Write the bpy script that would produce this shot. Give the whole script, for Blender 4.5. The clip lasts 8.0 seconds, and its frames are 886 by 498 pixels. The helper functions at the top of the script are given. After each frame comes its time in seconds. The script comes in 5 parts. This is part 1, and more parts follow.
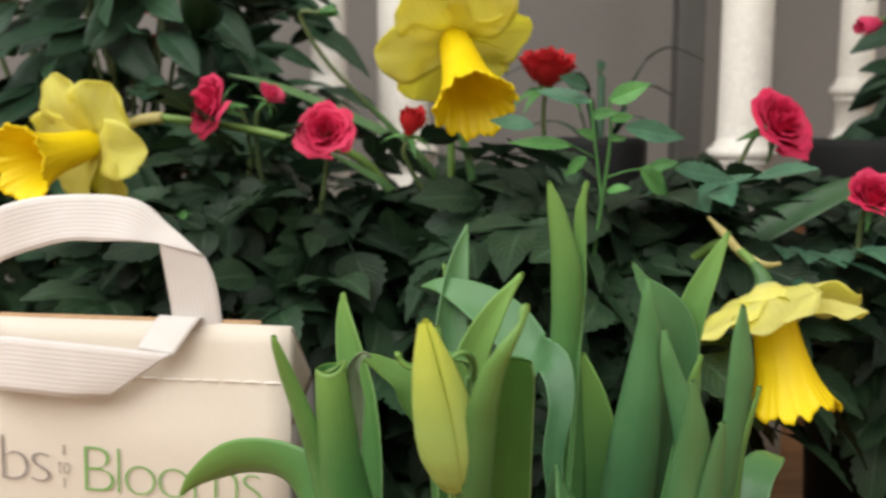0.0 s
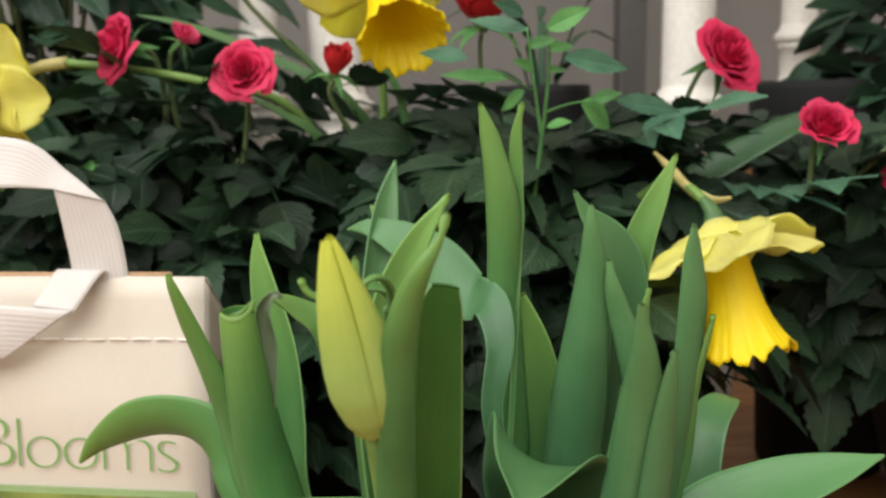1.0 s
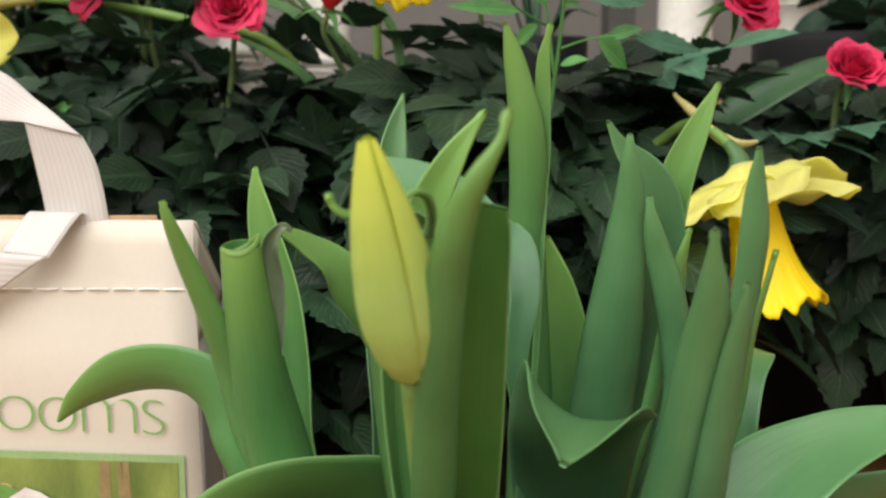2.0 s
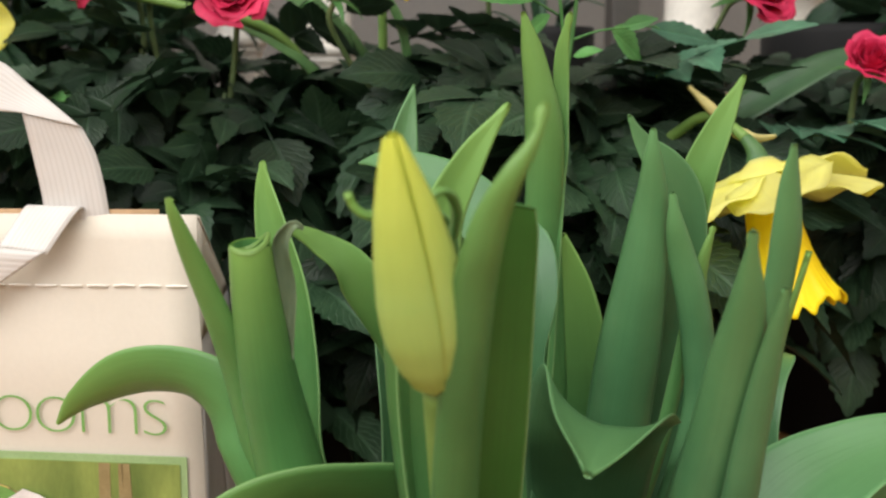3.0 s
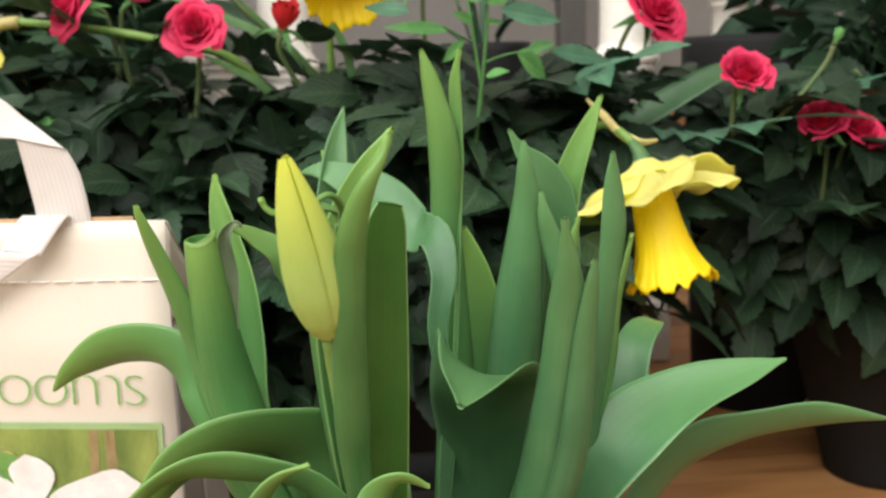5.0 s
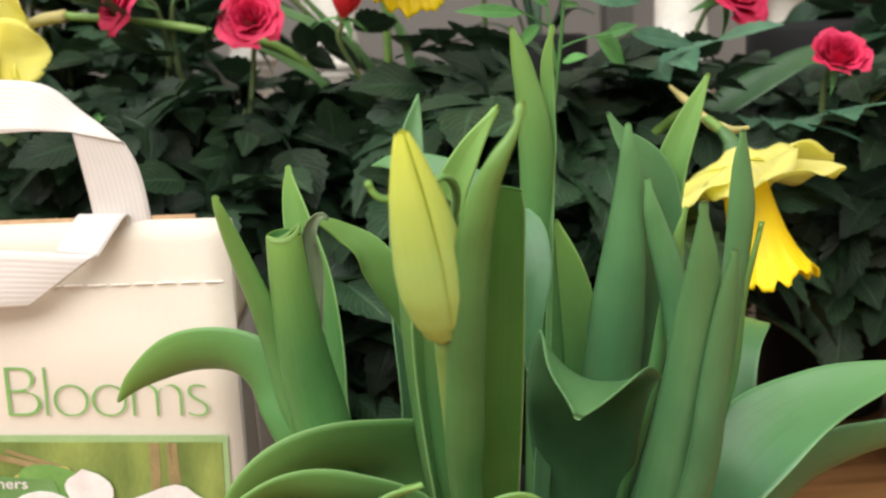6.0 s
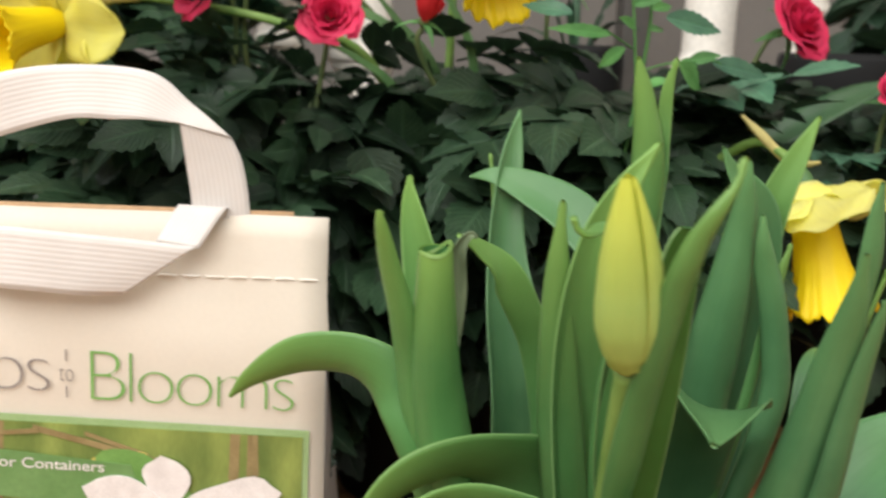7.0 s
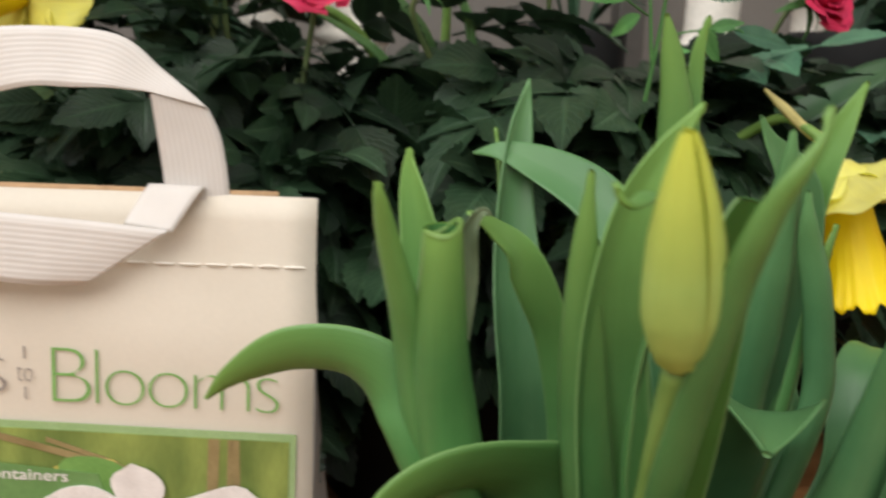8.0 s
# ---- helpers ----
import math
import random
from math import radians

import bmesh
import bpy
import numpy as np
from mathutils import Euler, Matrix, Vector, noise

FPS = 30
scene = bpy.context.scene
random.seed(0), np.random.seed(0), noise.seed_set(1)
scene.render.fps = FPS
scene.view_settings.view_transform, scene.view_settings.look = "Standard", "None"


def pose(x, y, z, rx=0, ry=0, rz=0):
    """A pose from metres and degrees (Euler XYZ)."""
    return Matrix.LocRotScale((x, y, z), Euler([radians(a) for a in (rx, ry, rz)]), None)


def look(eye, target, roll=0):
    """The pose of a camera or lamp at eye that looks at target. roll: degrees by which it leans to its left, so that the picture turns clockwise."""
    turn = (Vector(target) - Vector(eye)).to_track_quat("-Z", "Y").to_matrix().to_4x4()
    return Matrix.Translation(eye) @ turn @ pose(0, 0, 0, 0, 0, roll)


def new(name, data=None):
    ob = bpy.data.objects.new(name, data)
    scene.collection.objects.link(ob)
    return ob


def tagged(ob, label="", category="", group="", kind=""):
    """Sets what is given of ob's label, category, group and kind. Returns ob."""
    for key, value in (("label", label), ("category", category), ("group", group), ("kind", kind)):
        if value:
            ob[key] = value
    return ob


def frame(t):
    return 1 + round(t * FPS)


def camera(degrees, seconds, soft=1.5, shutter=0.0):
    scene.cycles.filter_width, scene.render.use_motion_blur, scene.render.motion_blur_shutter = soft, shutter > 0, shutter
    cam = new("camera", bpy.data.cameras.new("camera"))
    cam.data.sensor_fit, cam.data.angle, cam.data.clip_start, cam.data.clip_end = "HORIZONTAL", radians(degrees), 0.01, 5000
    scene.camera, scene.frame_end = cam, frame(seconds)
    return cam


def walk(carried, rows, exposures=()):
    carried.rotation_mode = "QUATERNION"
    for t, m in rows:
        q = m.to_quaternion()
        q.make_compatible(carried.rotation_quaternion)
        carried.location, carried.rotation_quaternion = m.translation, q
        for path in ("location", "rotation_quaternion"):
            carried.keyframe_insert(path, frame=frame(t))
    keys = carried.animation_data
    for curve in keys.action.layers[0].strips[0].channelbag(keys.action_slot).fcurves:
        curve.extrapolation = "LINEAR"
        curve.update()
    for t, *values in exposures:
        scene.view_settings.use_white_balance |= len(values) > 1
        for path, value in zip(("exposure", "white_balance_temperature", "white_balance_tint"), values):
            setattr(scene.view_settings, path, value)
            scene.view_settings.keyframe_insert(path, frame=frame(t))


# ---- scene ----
cam = camera(51.16, 8.0, soft=2.2, shutter=0.4)
cam.data.dof.use_dof = True
cam.data.dof.focus_distance = 0.235
cam.data.dof.aperture_fstop = 21.0
PATH = [
    (0, (0.005, -0.00911, 0.25954), (0.00207, 0.48651, 0.19356), 0.22),
    (0.3, (0.01206, -0.00570, 0.25622), (0.01933, 0.48987, 0.19019), -0.93),
    (0.5, (0.01077, -0.00233, 0.25443), (0.0234, 0.49237, 0.18291), -0.89),
    (1, (0.0124, 0.01592, 0.24363), (0.03612, 0.50897, 0.16399), -0.88),
    (1.5, (0.00769, 0.03304, 0.2334), (0.04239, 0.52381, 0.14431), -0.61),
    (2, (0.00037, 0.04, 0.22944), (0.04005, 0.52973, 0.13675), -0.42),
    (3.5, (-0.00362, 0.05086, 0.23053), (0.04004, 0.53859, 0.12946), 0.16),
    (4, (0.01371, 0.03659, 0.23263), (0.06131, 0.52348, 0.12931), 0.24),
    (5.3, (0.01074, -0.01252, 0.23749), (0.05736, 0.47636, 0.14356), -2.10),
    (5.5, (0.00229, -0.00055, 0.23762), (0.04599, 0.4888, 0.14476), -2.35),
    (6, (-0.00505, 0.01626, 0.22971), (0.03095, 0.50632, 0.13727), -2.43),
    (6.5, (-0.0017, 0.01751, 0.23016), (0.04139, 0.50575, 0.13136), -0.63),
    (7, (-0.0516, 0.0158, 0.23957), (0.00808, 0.50204, 0.13948), 2.07),
    (7.2, (-0.05798, 0.02213, 0.24166), (0.00387, 0.50819, 0.14207), 2.79),
    (7.5, (-0.06727, 0.02942, 0.23296), (-0.00198, 0.51595, 0.13792), 2.94),
    (7.7, (-0.06861, 0.03795, 0.23449), (-0.00109, 0.52359, 0.13658), 2.70),
    (8, (-0.05243, 0.04564, 0.22991), (0.01455, 0.53041, 0.1274), 2.11),
]
EXPOSURES = [(0.0, -0.03), (0.3, 0.0), (1.0, 0.04), (2.0, 0.10), (3.5, 0.13), (4.0, 0.30), (5.5, 0.40), (6.0, 0.32), (6.5, 0.12), (7.0, 0.18), (7.5, -0.05), (8.0, -0.12)]
walk(cam, [(t, look(eye, target, roll)) for t, eye, target, roll in PATH], EXPOSURES)

# ---- light: daylight from a window behind the camera, on its left ----
world = bpy.data.worlds.new("sky")
scene.world = world
world.use_nodes = True
wn = world.node_tree.nodes
sky = wn.new("ShaderNodeTexSky")
sky.sky_type = "NISHITA"
sky.sun_disc = False
sky.sun_elevation = radians(35)
sky.sun_rotation = radians(215)
wn["Background"].inputs["Strength"].default_value = 0.12
world.node_tree.links.new(sky.outputs["Color"], wn["Background"].inputs["Color"])


def area(name, eye, target, sx, sy, power, colour):
    data = bpy.data.lights.new(name, "AREA")
    data.shape, data.size, data.size_y, data.energy, data.color = "RECTANGLE", sx, sy, power, colour
    ob = new(name, data)
    ob.matrix_world = look(eye, target)
    return ob


area("window_daylight", (-0.42, -1.04, 1.85), (-0.36, -0.4, 1.42), 2.4, 1.85, 64.0, (1.0, 0.96, 0.90))
area("side_window_daylight", (-1.70, 0.1, 2.0), (-0.6, 0.22, 0.95), 1.0, 1.1, 25.0, (0.95, 0.98, 1.0))


# ---- materials ----
def material(name):
    m = bpy.data.materials.new(name)
    m.use_nodes = True
    return m, m.node_tree.nodes, m.node_tree.links, m.node_tree.nodes["Principled BSDF"]


def node(nodes, kind, **values):
    n = nodes.new(kind)
    for key, value in values.items():
        n.inputs[key.replace("_", " ")].default_value = value
    return n


def ramp(nodes, stops):
    n = nodes.new("ShaderNodeValToRGB")
    while len(n.color_ramp.elements) < len(stops):
        n.color_ramp.elements.new(0.5)
    for e, (at, c) in zip(n.color_ramp.elements, stops):
        e.position, e.color = at, (*c, 1)
    return n


def mixed(nodes, links, mode, factor, a, b):
    n = nodes.new("ShaderNodeMix")
    n.data_type, n.blend_type = "RGBA", mode
    if hasattr(factor, "node"):
        links.new(factor, n.inputs[0])
    else:
        n.inputs[0].default_value = factor
    for value, at in ((a, 6), (b, 7)):
        if hasattr(value, "node"):
            links.new(value, n.inputs[at])
        else:
            n.inputs[at].default_value = (*value, 1)
    return n.outputs[2]


def leafy(name, dark, light, vein=0.0, edge=None, rough=0.42, through_light=0.2, scale=60.0, bump=0.15, tip=None, lines=40.0, vary=0.25, coat=0.0, spec=0.4, ribs=0.0):
    """A leaf or petal: two-tone colour, lengthwise veins over UV, a paler rim, a tinted tip, and some light passing through."""
    m, n, l, bsdf = material(name)
    tc = n.new("ShaderNodeTexCoord")
    uv = n.new("ShaderNodeSeparateXYZ")
    l.new(tc.outputs["UV"], uv.inputs[0])
    big = node(n, "ShaderNodeTexNoise", Scale=scale, Detail=4.0, Roughness=0.6)
    l.new(tc.outputs["Object"], big.inputs["Vector"])
    r = ramp(n, [(0.32, dark), (0.7, light)])
    l.new(big.outputs["Fac"], r.inputs[0])
    colour = r.outputs[0]
    # fine streaks along the blade
    stretch = n.new("ShaderNodeMapping")
    stretch.inputs["Scale"].default_value = (lines, 2.2, 1.0)
    l.new(tc.outputs["UV"], stretch.inputs["Vector"])
    streak = node(n, "ShaderNodeTexNoise", Scale=1.0, Detail=5.0, Roughness=0.65)
    l.new(stretch.outputs[0], streak.inputs["Vector"])
    sr = ramp(n, [(0.3, (0.66, 0.68, 0.66)), (0.7, (1.2, 1.2, 1.15))])
    l.new(streak.outputs["Fac"], sr.inputs[0])
    colour = mixed(n, l, "MULTIPLY", vein, colour, sr.outputs[0])
    relief = streak.outputs["Fac"]
    if ribs:
        # a midrib and slanting side veins
        off = n.new("ShaderNodeMath")
        off.operation = "SUBTRACT"
        off.inputs[1].default_value = 0.5
        l.new(uv.outputs["X"], off.inputs[0])
        far = n.new("ShaderNodeMath")
        far.operation = "ABSOLUTE"
        l.new(off.outputs[0], far.inputs[0])
        slant = n.new("ShaderNodeMath")
        slant.operation = "MULTIPLY_ADD"
        slant.inputs[1].default_value = -0.75
        l.new(far.outputs[0], slant.inputs[0])
        l.new(uv.outputs["Y"], slant.inputs[2])
        wob = n.new("ShaderNodeMath")
        wob.operation = "MULTIPLY_ADD"
        wob.inputs[1].default_value = 0.05
        l.new(big.outputs["Fac"], wob.inputs[0])
        l.new(slant.outputs[0], wob.inputs[2])
        saw = n.new("ShaderNodeMath")
        saw.operation = "PINGPONG"
        saw.inputs[1].default_value = 0.055
        l.new(wob.outputs[0], saw.inputs[0])
        wide = n.new("ShaderNodeMath")
        wide.operation = "MULTIPLY"
        wide.inputs[1].default_value = 18.0
        l.new(saw.outputs[0], wide.inputs[0])
        side = ramp(n, [(0.0, (1, 1, 1)), (0.16, (0.35, 0.35, 0.35)), (0.34, (0, 0, 0))])
        l.new(wide.outputs[0], side.inputs[0])
        mid = ramp(n, [(0.0, (1, 1, 1)), (0.03, (0.8, 0.8, 0.8)), (0.06, (0, 0, 0))])
        l.new(far.outputs[0], mid.inputs[0])
        veins = mixed(n, l, "LIGHTEN", 1.0, side.outputs[0], mid.outputs[0])
        weak = n.new("ShaderNodeMath")
        weak.operation = "MULTIPLY"
        weak.inputs[1].default_value = ribs
        l.new(veins, weak.inputs[0])
        colour = mixed(n, l, "MIX", weak.outputs[0], colour, tuple(min(1.0, c * 2.6 + 0.01) for c in light))
        sink = n.new("ShaderNodeMath")
        sink.operation = "SUBTRACT"
        l.new(streak.outputs["Fac"], sink.inputs[0])
        l.new(veins, sink.inputs[1])
        relief = sink.outputs[0]
    if edge:
        er = ramp(n, [(0.0, (1, 1, 1)), (0.012, (0.6, 0.6, 0.6)), (0.028, (0, 0, 0)), (0.972, (0, 0, 0)), (0.988, (0.6, 0.6, 0.6)), (1.0, (1, 1, 1))])
        l.new(uv.outputs["X"], er.inputs[0])
        colour = mixed(n, l, "MIX", er.outputs[0], colour, edge)
    if tip:
        tr = ramp(n, [(0.45, (0, 0, 0)), (1.0, (1, 1, 1))])
        l.new(uv.outputs["Y"], tr.inputs[0])
        colour = mixed(n, l, "MIX", tr.outputs[0], colour, tip)
    info = n.new("ShaderNodeObjectInfo")
    vr = ramp(n, [(0.0, (1 - vary, 1 - vary, 1 - vary)), (1.0, (1 + vary, 1 + vary, 1 + vary * 0.8))])
    l.new(info.outputs["Random"], vr.inputs[0])
    colour = mixed(n, l, "MULTIPLY", 1.0, colour, vr.outputs[0])
    l.new(colour, bsdf.inputs["Base Color"])
    bsdf.inputs["Roughness"].default_value = rough
    bsdf.inputs["Specular IOR Level"].default_value = spec
    bsdf.inputs["Coat Weight"].default_value = coat
    bsdf.inputs["Coat Roughness"].default_value = 0.3
    b = node(n, "ShaderNodeBump", Strength=bump, Distance=0.0006)
    l.new(relief, b.inputs["Height"])
    l.new(b.outputs[0], bsdf.inputs["Normal"])
    if through_light:
        tl = n.new("ShaderNodeBsdfTranslucent")
        l.new(colour, tl.inputs["Color"])
        mix = n.new("ShaderNodeMixShader")
        mix.inputs[0].default_value = through_light
        l.new(bsdf.outputs[0], mix.inputs[1])
        l.new(tl.outputs[0], mix.inputs[2])
        l.new(mix.outputs[0], n["Material Output"].inputs["Surface"])
    return m


def plain(name, dark, light, rough=0.6, scale=40.0, bump=0.1, stretch=(1, 1, 1), metal=0.0, distance=0.001, detail=6.0, fine=None, grain=0.1, spec=0.5):
    """A solid surface: two-tone mottling, fine grain, slight relief."""
    m, n, l, bsdf = material(name)
    tc = n.new("ShaderNodeTexCoord")
    mp = n.new("ShaderNodeMapping")
    mp.inputs["Scale"].default_value = stretch
    l.new(tc.outputs["Object"], mp.inputs["Vector"])
    a = node(n, "ShaderNodeTexNoise", Scale=scale, Detail=detail, Roughness=0.6)
    b = node(n, "ShaderNodeTexNoise", Scale=fine or scale * 14, Detail=3.0)
    for t in (a, b):
        l.new(mp.outputs[0], t.inputs["Vector"])
    r = ramp(n, [(0.3, dark), (0.72, light)])
    l.new(a.outputs["Fac"], r.inputs[0])
    f = ramp(n, [(0.3, (1 - grain,) * 3), (0.7, (1 + grain * 0.5,) * 3)])
    l.new(b.outputs["Fac"], f.inputs[0])
    l.new(mixed(n, l, "MULTIPLY", 1.0, r.outputs[0], f.outputs[0]), bsdf.inputs["Base Color"])
    rr = ramp(n, [(0.3, (rough * 0.85,) * 3), (0.7, (min(1, rough * 1.12),) * 3)])
    l.new(a.outputs["Fac"], rr.inputs[0])
    l.new(rr.outputs[0], bsdf.inputs["Roughness"])
    bsdf.inputs["Metallic"].default_value = metal
    bsdf.inputs["Specular IOR Level"].default_value = spec
    bp = node(n, "ShaderNodeBump", Strength=bump, Distance=distance)
    l.new(b.outputs["Fac"], bp.inputs["Height"])
    l.new(bp.outputs[0], bsdf.inputs["Normal"])
    return m


# tip: yellow-green leaf end, lightened further for the waxy highlight there
TULIP = leafy("tulip_leaf_green", (0.062, 0.186, 0.054), (0.092, 0.245, 0.074), vein=0.32, edge=(0.17, 0.33, 0.12), rough=0.40, through_light=0.13, scale=30, lines=46, vary=0.10, tip=(0.19, 0.36, 0.08), bump=0.2)
# bluish leaf green with some sky sheen, and a tip highlight, in the colour
TULIP_BLUE = leafy("tulip_leaf_bluish", (0.046, 0.138, 0.056), (0.078, 0.202, 0.082), vein=0.32, edge=(0.14, 0.29, 0.13), rough=0.38, through_light=0.10, scale=30, lines=46, vary=0.10, bump=0.2, tip=(0.115, 0.265, 0.095))
TULIP_DEEP = leafy("tulip_leaf_deep", (0.030, 0.118, 0.016), (0.048, 0.158, 0.026), vein=0.4, edge=(0.24, 0.40, 0.16), rough=0.45, through_light=0.15, scale=35, lines=46, vary=0.05, bump=0.2)
BUD = leafy("tulip_bud_yellow_green", (0.41, 0.59, 0.15), (0.49, 0.66, 0.19), vein=0.15, edge=(0.40, 0.47, 0.08), rough=0.5, through_light=0.3, scale=50, lines=30, vary=0.03, tip=(0.66, 0.72, 0.10), bump=0.2)
STEM = leafy("stem_green", (0.14, 0.27, 0.06), (0.22, 0.36, 0.09), vein=0.3, rough=0.45, through_light=0.1, vary=0.1)
DRY = leafy("dry_tip", (0.13, 0.19, 0.11), (0.22, 0.28, 0.17), vein=0.6, rough=0.8, through_light=0.1)
SPATHE = leafy("papery_spathe", (0.42, 0.36, 0.14), (0.62, 0.55, 0.25), vein=0.6, rough=0.75, through_light=0.25, lines=20)
DAFFODIL_LEAF = leafy("daffodil_leaf", (0.065, 0.155, 0.055), (0.115, 0.225, 0.08), vein=0.5, rough=0.45, through_light=0.15, lines=20)
STRAP_DARK = leafy("strap_leaf_dark", (0.034, 0.085, 0.038), (0.060, 0.130, 0.058), vein=0.5, rough=0.42, through_light=0.1, lines=20)
TEPAL = leafy("daffodil_tepal_yellow", (0.94, 0.90, 0.22), (0.96, 0.93, 0.32), vein=0.18, rough=0.55, through_light=0.62, lines=22, vary=0.06, bump=0.35)
TEPAL_PALE = leafy("daffodil_tepal_pale", (0.94, 0.92, 0.30), (0.96, 0.95, 0.42), vein=0.2, rough=0.55, through_light=0.62, lines=22, vary=0.06, bump=0.35)
CORONA = leafy("daffodil_trumpet_golden", (0.95, 0.74, 0.004), (0.97, 0.80, 0.008), vein=0.07, rough=0.5, through_light=0.3, lines=60, vary=0.04, bump=0.35)
ROSE = leafy("rose_petal_crimson", (0.54, 0.013, 0.068), (0.72, 0.034, 0.125), vein=0.3, edge=(0.74, 0.085, 0.18), rough=0.6, through_light=0.2, lines=14, vary=0.16)
ROSE_PINK = leafy("rose_petal_pink", (0.60, 0.03, 0.10), (0.74, 0.07, 0.19), vein=0.3, edge=(0.80, 0.20, 0.32), rough=0.6, through_light=0.25, lines=14, vary=0.12)
ROSE_RED = leafy("rose_petal_red", (0.40, 0.010, 0.014), (0.56, 0.02, 0.028), vein=0.3, rough=0.6, through_light=0.2, lines=14, vary=0.12)
ROSE_LEAF = leafy("rose_leaf_dark", (0.013, 0.034, 0.017), (0.027, 0.056, 0.029), vein=0.4, spec=0.3, rough=0.38, through_light=0.15, scale=120, lines=9, vary=0.55, bump=0.6, ribs=0.3)
ROSE_YOUNG = leafy("rose_leaf_young", (0.07, 0.215, 0.06), (0.125, 0.32, 0.095), vein=0.35, rough=0.42, through_light=0.25, scale=120, lines=9, vary=0.3, bump=0.4, ribs=0.15)
ROSE_TEAL = leafy("rose_leaf_bluish", (0.034, 0.10, 0.062), (0.064, 0.16, 0.096), vein=0.35, rough=0.36, through_light=0.12, scale=120, lines=9, vary=0.3, bump=0.4, ribs=0.2)
BROAD_LEAF = leafy("broad_leaf_dark", (0.015, 0.042, 0.022), (0.032, 0.076, 0.040), vein=0.5, spec=0.3, rough=0.45, through_light=0.08, lines=12, vary=0.4, bump=0.5, ribs=0.2)
CANE = plain("rose_cane", (0.06, 0.11, 0.035), (0.12, 0.15, 0.05), rough=0.6, scale=60)
BLACK_PLASTIC = plain("black_nursery_plastic", (0.007, 0.007, 0.007), (0.011, 0.011, 0.011), rough=0.75, scale=30, bump=0.12, spec=0.25)
SOIL = plain("potting_soil", (0.010, 0.007, 0.005), (0.045, 0.030, 0.020), rough=0.95, scale=160, bump=0.9, distance=0.004)
TERRACOTTA = plain("terracotta", (0.40, 0.19, 0.08), (0.52, 0.27, 0.13), rough=0.85, scale=30, bump=0.2)
PAPER = plain("cream_card", (0.635, 0.578, 0.488), (0.665, 0.608, 0.518), rough=0.7, scale=14, bump=0.04, fine=700, distance=0.0002, grain=0.02)
KRAFT = plain("brown_card", (0.40, 0.25, 0.13), (0.52, 0.34, 0.19), rough=0.8, scale=40, bump=0.2)
# the bag's card with the shade of its sides put into the colour
SHADED_CARD = plain("shaded_card", (0.42, 0.40, 0.38), (0.52, 0.50, 0.47), rough=0.7, scale=40, bump=0.1)
THREAD = plain("white_thread", (0.80, 0.76, 0.68), (0.88, 0.84, 0.78), rough=0.8, scale=400)
INK_GREEN = plain("green_ink", (0.13, 0.33, 0.07), (0.20, 0.42, 0.11), rough=0.5, scale=60)
INK_GREY = plain("grey_ink", (0.20, 0.17, 0.16), (0.30, 0.27, 0.25), rough=0.5, scale=60)
BORDER = plain("sage_border", (0.26, 0.40, 0.17), (0.33, 0.47, 0.23), rough=0.5, scale=60)
BANNER = plain("green_banner", (0.10, 0.22, 0.065), (0.17, 0.31, 0.11), rough=0.45, scale=30)
PRINT_WHITE = plain("printed_white", (0.66, 0.62, 0.60), (0.84, 0.80, 0.78), rough=0.5, scale=120)
PRINT_BROWN = plain("printed_brown", (0.20, 0.15, 0.06), (0.34, 0.26, 0.12), rough=0.5, scale=120)
PRINT_GOLD = plain("printed_gold", (0.48, 0.38, 0.08), (0.62, 0.50, 0.16), rough=0.5, scale=120)
PRINT_PHOTO = plain("printed_blurred_garden", (0.06, 0.115, 0.025), (0.30, 0.37, 0.09), rough=0.45, scale=42, detail=1.5, stretch=(1.4, 1, 0.5), bump=0.02)
PRINT_LEAF = plain("printed_leaf", (0.10, 0.24, 0.05), (0.18, 0.36, 0.09), rough=0.5, scale=90)
WALL = plain("grey_painted_wall", (0.150, 0.140, 0.127), (0.182, 0.171, 0.156), rough=0.75, scale=5, bump=0.08, fine=260)
ROOM_WALL = plain("pale_painted_wall", (0.76, 0.745, 0.72), (0.82, 0.805, 0.78), rough=0.8, scale=4, bump=0.06, fine=220)
WHITE_PAINT = plain("cream_gloss_paint", (0.70, 0.66, 0.58), (0.79, 0.75, 0.68), rough=0.38, scale=16, bump=0.06)
GREY_STRIP = plain("dark_grey_strip", (0.060, 0.056, 0.050), (0.085, 0.080, 0.072), rough=0.6, scale=14, bump=0.08)
DARK_TRIM = plain("dark_stained_trim", (0.05, 0.04, 0.035), (0.09, 0.075, 0.06), rough=0.5, scale=12, stretch=(1, 1, 0.1))


